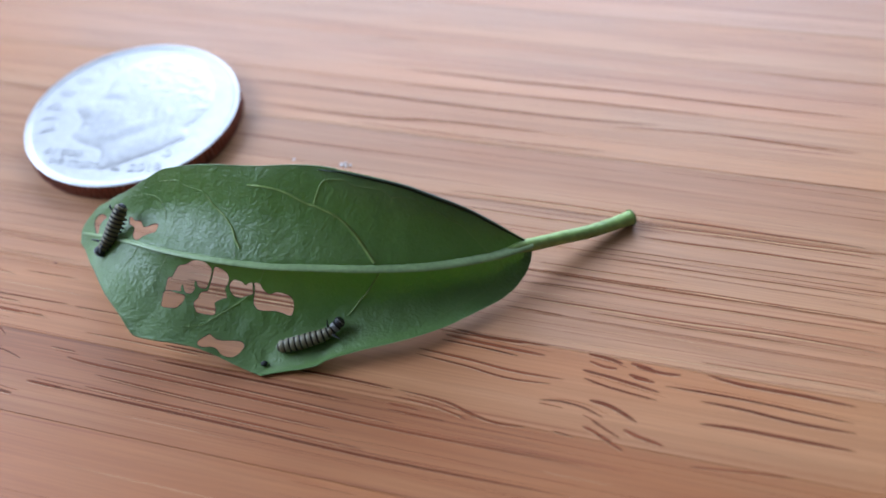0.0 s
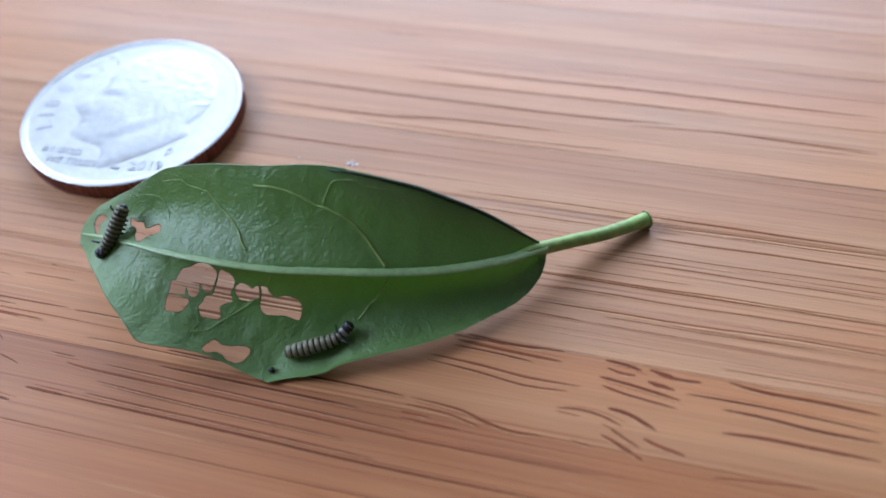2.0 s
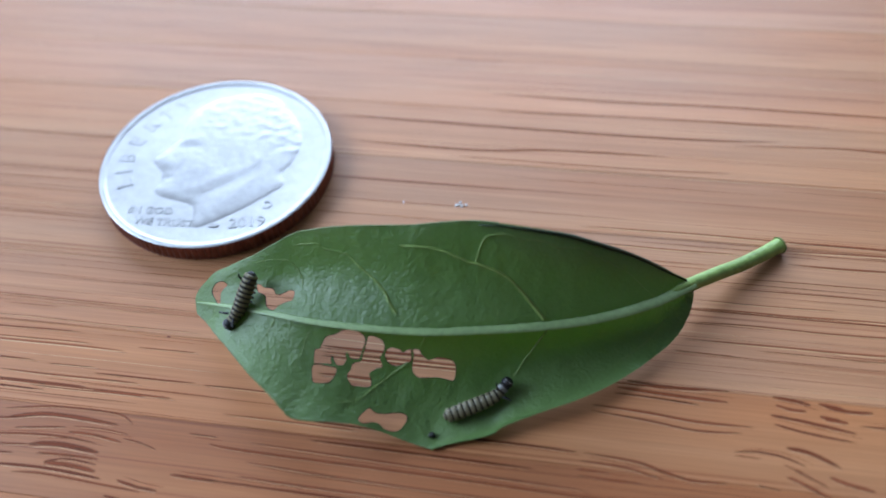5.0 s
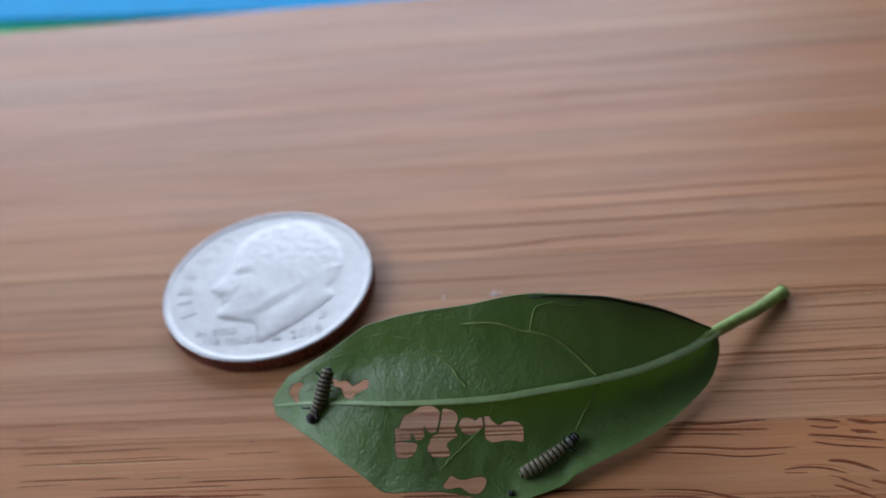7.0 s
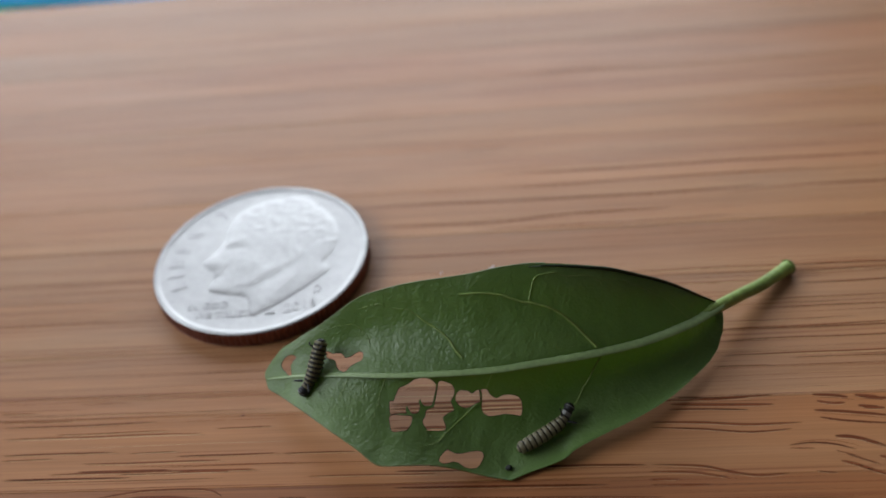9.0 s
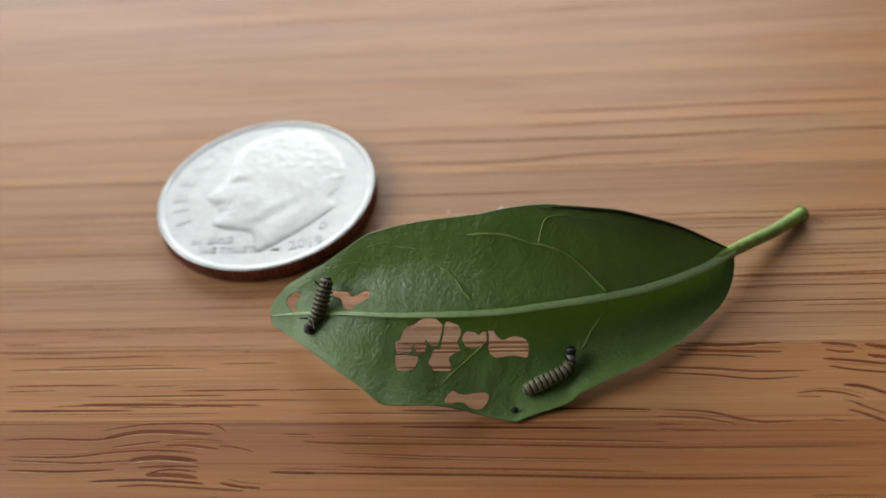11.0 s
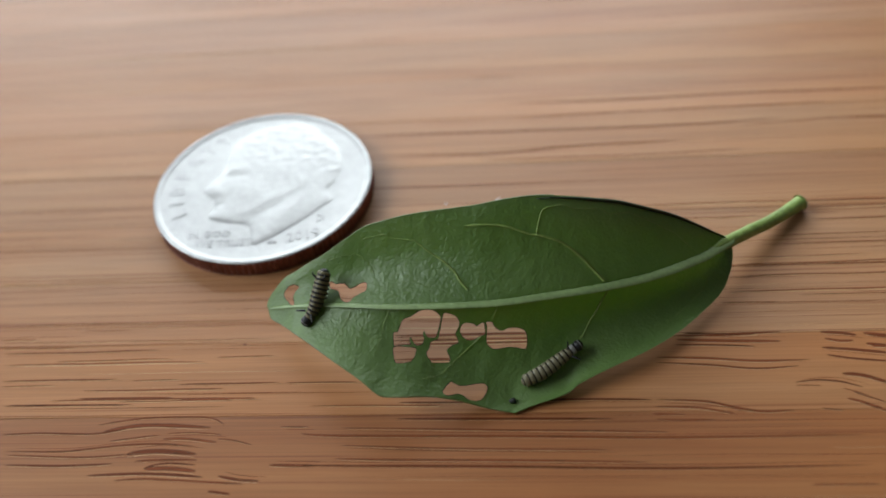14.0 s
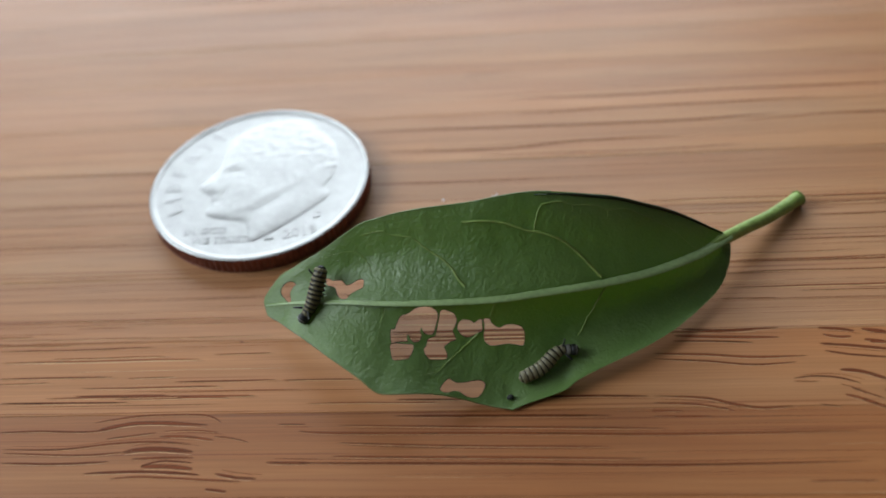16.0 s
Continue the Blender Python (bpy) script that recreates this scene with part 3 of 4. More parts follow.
def hang(x, y):
    """Each half hangs between the midrib and its rim: the upper half lies flatter near the tip and rolls down at its rim, the lower half falls steeply from the midrib, and its rim lifts off the board at both ends."""
    m = np.interp(x, MID[:, 0], MID[:, 1])
    side = LOW if y < m else UP
    wide = abs(np.interp(x, side[:, 0], side[:, 1]) - m)
    t = min(1.12, abs(y - m) / max(wide, 0.3))
    uneven = 0.06 * noise.noise(Vector((x * 0.55, y * 0.55, 1.0))) + 0.05 * noise.noise(Vector((x * 1.3, y * 1.3, 4.0))) + 0.018 * noise.noise(Vector((x * 2.6, y * 2.6, 7.0)))
    if y >= m:
        sag = np.interp(x, (-17, -14, -11, -7, -3, 2), (0.05, 0.24, 0.27, 0.21, 0.13, 0.085))
        return -sag * min(wide, 4.6) * math.sin(math.pi * min(1.0, t)) - 0.30 * min(1.0, wide / 2.5) * max(0.0, (t - 0.72) / 0.28) ** 2 + uneven
    low = np.interp(x, (-13, -9, -5, -2, 2, 6, 12), (0.03, 0.12, 0.22, 0.24, 0.29, 0.33, 0.24))
    lift = np.interp(x, (-17.0, -14.5, -12.5, -9.5, -8.0, -6.0, -4.0, -2.0, 0.5, 3.0, 7.0, 11.0, 14.0), (0.0, 0.6, 1.3, 1.85, 1.5, 0.6, 0.15, 0.0, 0.1, 0.7, 0.9, 0.6, 0.0))
    return -low * min(wide, 4.6) * math.sin(math.pi * min(1.0, t) ** 0.85) + lift * t ** np.interp(x, (-4, 0), (1.5, 2.6)) + uneven


def leaf_point(x, y, lift=0.0):
    e = 0.05
    n = Vector((leaf_height(x - e, y) - leaf_height(x + e, y), leaf_height(x, y - e) - leaf_height(x, y + e), 2 * e)).normalized()
    return Vector((x, y, leaf_height(x, y))) + n * (lift + hang(x, y))


# chewed holes
TIP_BITES = (
    ((-17.02, 4.87), (-16.9, 5.1), (-16.61, 5.2), (-16.25, 5.13), (-15.95, 4.93), (-15.9, 4.78), (-16.11, 4.66), (-16.22, 4.42), (-16.05, 3.84), (-16.31, 3.91), (-16.6, 4.23), (-16.91, 4.59)),
    ((-13.82, 4.37), (-13.51, 4.32), (-13.21, 4.1), (-12.57, 3.94), (-12.23, 3.62), (-11.88, 3.53), (-11.58, 3.61), (-11.27, 3.66), (-10.94, 3.56), (-10.87, 3.2), (-10.98, 3.1), (-11.23, 3.07), (-11.63, 2.96), (-11.86, 2.75), (-12.12, 2.78), (-12.45, 2.96), (-12.73, 3.28), (-12.89, 3.57), (-13.19, 3.75), (-13.58, 3.95)),
)
WIDE_BITES = (
    ((-8.83, 0.62), (-8.57, 0.65), (-8.42, 0.88), (-8.15, 1.24), (-7.57, 1.35), (-7.09, 1.56), (-6.52, 1.6), (-6.04, 1.52), (-5.73, 1.33), (-5.63, 1.16), (-5.71, 0.88), (-5.84, 0.56), (-5.94, 0.33), (-6.08, 0.18), (-6.45, 0.19), (-6.66, 0.31), (-6.79, 0.54), (-6.86, 0.36), (-6.78, 0.17), (-6.92, -0.09), (-7.19, -0.14), (-7.41, -0.06), (-7.59, 0.12), (-7.68, 0.29), (-7.73, 0.11), (-7.67, -0.07), (-7.98, -0.07), (-8.4, -0.05), (-8.76, -0.02)),
)
FORKED_BITES = (
    ((-5.48, 1.29), (-5.31, 1.39), (-4.94, 1.32), (-4.59, 1.17), (-4.43, 0.89), (-4.5, 0.62), (-4.7, 0.34), (-4.64, 0.2), (-4.52, -0.12), (-4.84, -0.19), (-5.03, -0.3), (-5.28, -0.43), (-5.22, -0.62), (-5.11, -0.8), (-5.14, -1.03), (-5.46, -1.08), (-6.19, -1.05), (-6.44, -0.9), (-6.6, -0.67), (-6.63, -0.48), (-6.48, -0.32), (-6.43, -0.07), (-6.21, 0.04), (-5.9, 0.12), (-5.8, 0.42), (-5.68, 0.74), (-5.58, 1.06)),
)
SMALL_BITES = (
    ((-8.76, -0.09), (-7.67, -0.19), (-7.33, -0.27), (-7.29, -0.44), (-7.38, -0.67), (-7.51, -0.85), (-7.62, -0.94), (-8.2, -0.98), (-8.58, -0.9), (-8.7, -0.63)),
    ((-4.42, 0.43), (-4.33, 0.71), (-4.11, 0.85), (-3.79, 0.88), (-3.42, 0.81), (-3.26, 0.73), (-2.97, 0.88), (-2.76, 0.9), (-2.73, 0.68), (-2.71, 0.35), (-3.05, 0.22), (-3.37, 0.07), (-3.82, -0), (-4.2, 0.15)),
)
LOW_BITES = (
    ((-2.6, 0.69), (-2.66, 0.91), (-2.22, 0.95), (-2.1, 0.75), (-1.72, 0.56), (-1.4, 0.6), (-1.09, 0.74), (-0.38, 0.76), (-0.02, 0.64), (0.14, 0.4), (0.14, 0.04), (0, -0.21), (-0.51, -0.21), (-1.09, -0.21), (-1.54, -0.29), (-2.11, -0.37), (-2.43, -0.27), (-2.6, -0.14), (-2.66, 0.09), (-2.63, 0.32)),
    ((-5.57, -2.48), (-5.39, -2.23), (-5.07, -1.99), (-4.86, -2.04), (-4.53, -2.15), (-4.17, -2.17), (-3.8, -2.11), (-3.31, -2.04), (-2.87, -2.03), (-2.65, -2.18), (-2.7, -2.37), (-2.87, -2.61), (-3.1, -2.82), (-3.43, -2.89), (-3.83, -2.85), (-4.07, -2.77), (-4.25, -2.66), (-4.47, -2.58), (-4.75, -2.59), (-5, -2.64), (-5.32, -2.65)),
)
UPPER_VEINS = (
    (0.16, ((5.02, 3.79), (4.38, 4.18), (3.5, 4.68), (2.42, 5.05), (1.02, 5.19), (0.23, 5.2), (-1.02, 5.41), (-1.96, 5.48), (-2.91, 5.48), (-3.86, 5.44))),
    (0.05, ((0.78, 5.22), (0.94, 5.79), (1.19, 6.35), (1.66, 6.57), (2.6, 6.78), (3.31, 6.74), (4.89, 7.04), (5.61, 6.99), (6.91, 7.4), (7.72, 7.42), (9.05, 7.47), (10.09, 7.52), (10.94, 7.33), (11.87, 7.13))),
    (0.12, ((-3.81, 2.46), (-4.29, 2.86), (-4.61, 3.26), (-5.26, 3.75), (-6.26, 4.29), (-6.84, 4.66), (-7.31, 4.98))),
    (0.04, ((-7.39, 5.05), (-8.89, 5.41), (-9.45, 5.7), (-10.41, 5.79), (-11.1, 5.85))),
    (0.035, ((-10.42, 3.85), (-10.73, 4.41), (-11.46, 5.12), (-12.6, 5.39), (-13.83, 5.48))),
)
LOWER_VEINS = (
    (0.11, ((5.31, 3.68), (5.38, 3.39), (5.08, 2.72), (4.73, 2.07), (4.49, 1.81), (3.95, 1.02), (3.73, 0.8))),
    (0.055, ((-1.82, 1.84), (-2.1, 1.31), (-2.26, 0.96))),
    (0.045, ((-3.03, 0.21), (-3.7, -0.26), (-4.47, -0.77), (-5.22, -1.26), (-5.58, -1.57), (-6.05, -1.7), (-6.86, -1.81))),
    (0.03, ((12.86, 6.62), (12.08, 5.5), (10.51, 3.96), (9.34, 2.93))),
    (0.028, ((3.31, 6.74), (3.3, 6.41))),
    (0.028, ((5.61, 6.99), (5.61, 6.68))),
    (0.024, ((-8.9, 1.95), (-9.4, 1.2), (-9.6, 0.4), (-9.9, -0.4))),
    (0.024, ((-11.6, 2.4), (-12, 1.6), (-12.3, 0.9))),
)


def leaf():
    root = tagged(new("leaf"), "green leaf lying underside up, arched, with chewed holes", "leaf")
    rng = random.Random(3)
    up, low = smooth_line(RIM_UP, 6), smooth_line(RIM_LOW, 6)
    rim = [tuple(p) for p in low[:-1]] + [tuple(p) for p in reversed(up[1:])]
    holes = []
    for b in TIP_BITES + WIDE_BITES + FORKED_BITES + SMALL_BITES + LOW_BITES:
        line = smooth_line(b, 3, True)
        turn = 1 if sum(p[0] * q[1] - p[1] * q[0] for p, q in zip(line, line[1:] + line[:1])) > 0 else -1
        wide = []
        for i, p in enumerate(line):
            d = line[(i + 1) % len(line)] - line[i - 1]
            wide.append(tuple(p + turn * np.array((d[1], -d[0])) / (np.hypot(*d) + 1e-9) * 0.02 * noise.noise(Vector((p[0] * 4.1, p[1] * 4.1, 2.0)))))
        holes.append(wide)
    pts, edges = [], []
    for loop in [rim] + holes:
        k = len(pts)
        pts += loop
        edges += [(k + i, k + (i + 1) % len(loop)) for i in range(len(loop))]
    step = 0.34
    for iy in range(-11, 30):
        for ix in range(-56, 46):
            x, y = (ix + 0.5 * (iy % 2)) * step + rng.uniform(-0.05, 0.05), iy * step * 0.9 + rng.uniform(-0.05, 0.05)
            if inside(x, y, rim) and not any(inside(x, y, h) for h in holes) and gap(x, y, pts[:len(rim)]) > 0.12 and min(gap(x, y, h) for h in holes) > 0.1:
                pts.append((x, y))
    v2, _, tris, *_ = delaunay_2d_cdt([Vector(p) for p in pts], edges, [], 0, 1e-5)
    bm = bmesh.new()
    top = [bm.verts.new(leaf_point(x, y) * MM) for x, y in v2]
    bot = [bm.verts.new(leaf_point(x, y, -0.06) * MM) for x, y in v2]
    count = {}
    for t in tris:
        cx, cy = sum((v2[i] for i in t), Vector((0, 0))) / 3
        if not inside(cx, cy, rim) or any(inside(cx, cy, h) for h in holes):
            continue
        bm.faces.new([top[i] for i in t])
        bm.faces.new([bot[i] for i in reversed(t)])
        for a, b in zip(t, (*t[1:], t[0])):
            count.setdefault(frozenset((a, b)), []).append((a, b))
    for pair in count.values():
        if len(pair) == 1:
            a, b = pair[0]
            bm.faces.new((top[b], top[a], bot[a], bot[b]))
    loose = [v for v in bm.verts if not v.link_faces]
    bmesh.ops.delete(bm, geom=loose, context="VERTS")
    part("blade", bm, M_LEAF, root, "mid-green leaf blade with chewed holes")

    bm = bmesh.new()
    tube(bm, [np.array(leaf_point(*p, 0.02) * MM) for p in smooth_line(RIB, 6)], lambda s: (0.06 + 0.42 * s ** 0.85) * MM, 12, 0.36)
    part("midrib", bm, M_VEIN, root, "pale raised midrib")
    for width, line in UPPER_VEINS + LOWER_VEINS:
        bm = bmesh.new()
        tube(bm, [np.array(leaf_point(*p, 0.038) * MM) for p in smooth_line(line, 8)], lambda s, w=width: w * 0.72 * (1 - 0.5 * s) * MM, 8, 0.6)
        part("vein", bm, M_FINE_VEIN, root)
    # stalk
    bm = bmesh.new()
    line = smooth_line(((12.3, 7.55, leaf_point(12.3, 7.55).z - 0.42), (13.4, 8.5, 2.42), (14.36, 9.36, 2.0), (16.03, 10.8, 1.42), (17.5, 11.94, 1.0), (19.03, 13.24, .68), (20.35, 14.34, .58)), 6)
    tube(bm, [p * MM for p in line], lambda s: (0.30 + 0.14 * min(1, s * 4) + 0.05 * s + 0.05 * max(0, s - 0.85) * 6.6) * MM, 14)
    part("stalk", bm, M_STEM, root, "pale green leaf stalk")
    bm = bmesh.new()
    end = line[-1]
    d = (line[-1] - line[-3]) / np.linalg.norm(line[-1] - line[-3])
    tube(bm, [(end - d * 0.05) * MM, (end + d * 0.08) * MM, (end + d * 0.14) * MM], lambda s: (0.63 - 0.2 * s * s) * MM, 12)
    part("stalk_end", bm, M_STEM_CUT, root, "darker cut end")
    # rolled near-black margin; behind the rim a strip of the same colour curls down
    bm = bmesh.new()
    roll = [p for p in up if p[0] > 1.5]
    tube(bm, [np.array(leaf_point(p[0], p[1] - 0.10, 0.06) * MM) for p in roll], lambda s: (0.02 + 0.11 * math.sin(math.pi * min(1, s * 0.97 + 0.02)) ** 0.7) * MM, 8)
    part("rolled_margin", bm, M_MARGIN, root, "rolled near-black margin")
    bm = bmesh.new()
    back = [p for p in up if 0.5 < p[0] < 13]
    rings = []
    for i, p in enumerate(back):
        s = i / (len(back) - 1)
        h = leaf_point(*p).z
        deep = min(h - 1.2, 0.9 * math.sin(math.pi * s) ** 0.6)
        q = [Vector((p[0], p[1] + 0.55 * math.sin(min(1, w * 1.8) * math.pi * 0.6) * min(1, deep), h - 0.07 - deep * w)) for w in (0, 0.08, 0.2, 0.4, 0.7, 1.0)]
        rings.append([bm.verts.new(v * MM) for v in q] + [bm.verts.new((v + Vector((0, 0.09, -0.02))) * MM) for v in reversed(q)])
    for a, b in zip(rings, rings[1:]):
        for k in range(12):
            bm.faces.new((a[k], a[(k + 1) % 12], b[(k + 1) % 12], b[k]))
    part("curled_back", bm, M_MARGIN, root, "near-black strip curling down behind the upper rim")
    bm = bmesh.new()
    tube(bm, [np.array(leaf_point(*p, -0.06) * MM) for p in up if p[0] < 2.0], 0.06 * MM, 6)
    part("upper_rim", bm, M_EDGE, root, "thin pale rim")
    bm = bmesh.new()
    tube(bm, [np.array(leaf_point(*p, -0.03) * MM) for p in low if p[0] < -6], 0.05 * MM, 6)
    part("lower_rim", bm, M_EDGE, root, "thin pale rim")
    # lower margin turned under, down to the board
    bm = bmesh.new()
    rings = []
    for i, p in enumerate(low):
        t = low[min(i + 1, len(low) - 1)] - low[max(i - 1, 0)]
        t = Vector((-t[1], t[0])).normalized()
        a = leaf_point(*p, -0.03)
        deep = np.interp(p[0], (-7, -3, 0, 3), (0.15, max(0.05, min(a.z - 0.03, 1.1)), max(0.05, min(a.z - 0.03, 1.1)), 0.15))
        tuck = np.interp(p[0], (-8, -6, -2, -1), (1.3, 0.5, 0.5, 1.3))
        line = [a] + [a + Vector((t.x * w * deep * tuck, t.y * w * deep * tuck, -deep * w)) for w in (0.3, 0.65, 1.0)]
        rings.append([bm.verts.new(v * MM) for v in line] + [bm.verts.new((v + Vector((t.x * 0.05, t.y * 0.05, 0.02))) * MM) for v in reversed(line)])
    for a, b in zip(rings, rings[1:]):
        for k in range(8):
            bm.faces.new((a[k], a[(k + 1) % 8], b[(k + 1) % 8], b[k]))
    part("turned_margin", bm, M_LEAF, root, "lower margin turned under against the board")
    for h in holes:
        bm = bmesh.new()
        tube(bm, [np.array(leaf_point(*p, -0.02) * MM) for p in h], 0.024 * MM, 5, 1.0, closed=True)
        part("bite_rim", bm, M_BITE, root, "thin very dark brown edge of a chewed hole")


# ---------------------------------------------------------------- coin
COIN = (-21.23, 18.0)
R = 8.955
PROFILE = ((.8, -7.03), (-.25, -5.03), (-2.7, -4.4), (-3.66, -3.86), (-3.64, -3.2), (-3.45, -2.8), (-3.75, -2.35), (-3.7, -1.9), (-4.92, -.75), (-4.3, .3), (-3.85, 1.1), (-3.5, 1.9), (-3.6, 3.65),
           (-3.0, 5.4), (-1.2, 6.9), (.9, 7.53), (2.6, 7.33), (4.3, 5.9), (5.6, 4.25), (6.3, 2.2), (6.1, .2), (5.55, -1.15), (5.9, -2.55))


def letters(text, size):
    cu = bpy.data.curves.new("text", "FONT")
    cu.body, cu.size, cu.extrude, cu.resolution_u = text, size, 0.03, 2
    cu.offset = 0.02
    cu.align_x = "CENTER"
    ob = new("text", cu)
    bpy.context.view_layer.update()
    me = bpy.data.meshes.new_from_object(ob.evaluated_get(bpy.context.evaluated_depsgraph_get()))
    bpy.data.objects.remove(ob)
    return me


def coin():
    root = tagged(new("coin"), "small silver-coloured coin with a reeded copper-brown edge lying on the board", "coin")
    root.location = (COIN[0] * MM, COIN[1] * MM, 0)
    N = 118 * 4
    # face with its raised rim
    prof = ((0.0, 1.235), (3.0, 1.235), (6.0, 1.235), (8.3, 1.235), (8.42, 1.245), (8.49, 1.29), (8.56, 1.31), (8.72, 1.318), (8.84, 1.305), (8.90, 1.27))
    bm = bmesh.new()
    rings = []
    for r, z in prof[1:]:
        rings.append([bm.verts.new((r * math.cos(2 * math.pi * k / 128) * MM, r * math.sin(2 * math.pi * k / 128) * MM, z * MM)) for k in range(128)])
    mid = bm.verts.new((0, 0, prof[0][1] * MM))
    for k in range(128):
        bm.faces.new((mid, rings[0][k], rings[0][(k + 1) % 128]))
        for a, b in zip(rings, rings[1:]):
            bm.faces.new((a[k], b[k], b[(k + 1) % 128], a[(k + 1) % 128]))
    part("face", bm, M_COIN, root, "bright silver face with raised rim")
    # reeded edge
    bm = bmesh.new()
    cols = []
    for z, deep in ((0.02, 0.3), (0.08, 1), (1.2, 1), (1.30, 0.3)):
        cols.append([bm.verts.new(((R - 0.015 - deep * (0.085 if k % 4 < 2 else 0.0)) * math.cos(2 * math.pi * k / N) * MM,
                                   (R - 0.015 - deep * (0.085 if k % 4 < 2 else 0.0)) * math.sin(2 * math.pi * k / N) * MM, z * MM)) for k in range(N)])
    for a, b in zip(cols, cols[1:]):
        for k in range(N):
            bm.faces.new((a[k], a[(k + 1) % N], b[(k + 1) % N], b[k]))
    bm.faces.new(cols[0])
    part("reeded_edge", bm, M_COPPER, root, "reeded copper-brown edge", smooth=False)
    # plain raised head shape
    rim = [tuple(p) for p in smooth_line(PROFILE, 4, True)]
    pts, edges = list(rim), [(i, (i + 1) % len(rim)) for i in range(len(rim))]
    for iy in range(-36, 40):
        for ix in range(-27, 33):
            x, y = (ix + 0.5 * (iy % 2)) * 0.21, iy * 0.2
            if inside(x, y, rim) and gap(x, y, rim) > 0.09:
                pts.append((x, y))
    v2, _, tris, *_ = delaunay_2d_cdt([Vector(p) for p in pts], edges, [], 0, 1e-5)

    def lump(x, y, cx, cy, sx, sy, turn=0.0):
        c, s = math.cos(radians(turn)), math.sin(radians(turn))
        u, v = (x - cx) * c + (y - cy) * s, -(x - cx) * s + (y - cy) * c
        return math.exp(-(u / sx) ** 2 - (v / sy) ** 2)

    bm = bmesh.new()
    vs = []
    for x, y in v2:
        d = gap(x, y, rim)
        h = 0.20 * (1 - math.exp(-d / 0.30)) + 0.05 * lump(x, y, 0.5, 1.0, 4.5, 5.0)
        # brow, eye, nose, mouth and chin
        h += 0.07 * lump(x, y, -2.8, 1.75, 1.0, .28, 18) - 0.13 * lump(x, y, -2.3, .95, .85, .34, 8) + 0.06 * lump(x, y, -2.4, .85, .32, .18) + 0.07 * lump(x, y, -3.9, -.2, .32, 1.1, 30)
        h += 0.06 * lump(x, y, -3.6, -.95, .4, .3) - 0.09 * lump(x, y, -2.7, -1.7, .22, 1.0, -18) + 0.05 * lump(x, y, -3.4, -2.05, .5, .2, 10) - 0.08 * lump(x, y, -3.2, -2.38, .7, .12, 5) + 0.05 * lump(x, y, -3.2, -2.75, .45, .2) + 0.07 * lump(x, y, -2.9, -3.7, .6, .5)
        # cheek, jaw, ear and neck
        h += 0.08 * lump(x, y, -.9, -1.0, 1.3, 1.2) - 0.07 * lump(x, y, .5, -.1, .5, 1.5, 20) + 0.05 * lump(x, y, .6, -2.2, 2.6, .5, 38) - 0.07 * lump(x, y, .9, -3.3, 2.9, .55, 44)
        h += 0.10 * lump(x, y, 2.9, .1, .5, .9, 15) - 0.10 * lump(x, y, 2.8, .0, .2, .5, 15) - 0.08 * lump(x, y, 1.95, -.1, .25, 1.0, 15) + 0.06 * lump(x, y, 2.6, -3.4, .5, 2.4, -28) - 0.07 * lump(x, y, 3.9, -1.4, .3, 2.0, 10)
        # combed hair
        if y > 2.6 - 0.35 * x:
            h += (0.10 * noise.noise(Vector((x * 0.9 + y * 0.5, y * 2.1 - x * 0.4, 0))) + 0.07 * noise.noise(Vector((x * 2.0, y * 3.6, 5)))) * min(1.0, (y - 2.6 + 0.35 * x) / 0.6)
        h += 0.02 * noise.noise(Vector((x * 0.9, y * 0.9, 3)))
        vs.append(bm.verts.new((x * MM, y * MM, (1.228 + 0.27 * max(0.0, h) * min(1, d / 0.12)) * MM)))
    for t in tris:
        cx, cy = sum((v2[i] for i in t), Vector((0, 0))) / 3
        if inside(cx, cy, rim):
            bm.faces.new([vs[i] for i in t])
    part("relief", bm, M_RELIEF, root, "plain raised head shape in the metal")
    # lettering
    def word(items, name):
        bm = bmesh.new()
        for text, size, x, y, turn in items:
            me = letters(text, size)
            me.transform(Matrix.Scale(MM, 4) @ pose(x, y, 1.24, 0, 0, turn))
            bm.from_mesh(me)
            bpy.data.meshes.remove(me)
        part(name, bm, M_RELIEF, root, "raised lettering", smooth=False)

    word([(c, 1.75, 6.45 * math.cos(radians(a)), 6.45 * math.sin(radians(a)), a - 90) for c, a in zip("LIBERTY", (208, 197, 185, 170, 155, 141, 128))], "inscription")
    word([("IN GOD", 0.95, -3.2, -5.95, 2)], "inscription")
    word([("WE TRUST", 0.95, -1.85, -6.95, 1)], "inscription")
    word([("2019", 1.35, 4.35, -6.45, 12)], "date")
    word([("D", 1.0, 5.4, -4.55, 10)], "mint_letter")
    bm = bmesh.new()
    box(bm, 1.6 * MM, 2.3 * MM, -6.75 * MM, -6.45 * MM, 1.2 * MM, 1.29 * MM)
    part("small_mark", bm, M_RELIEF, root, smooth=False)


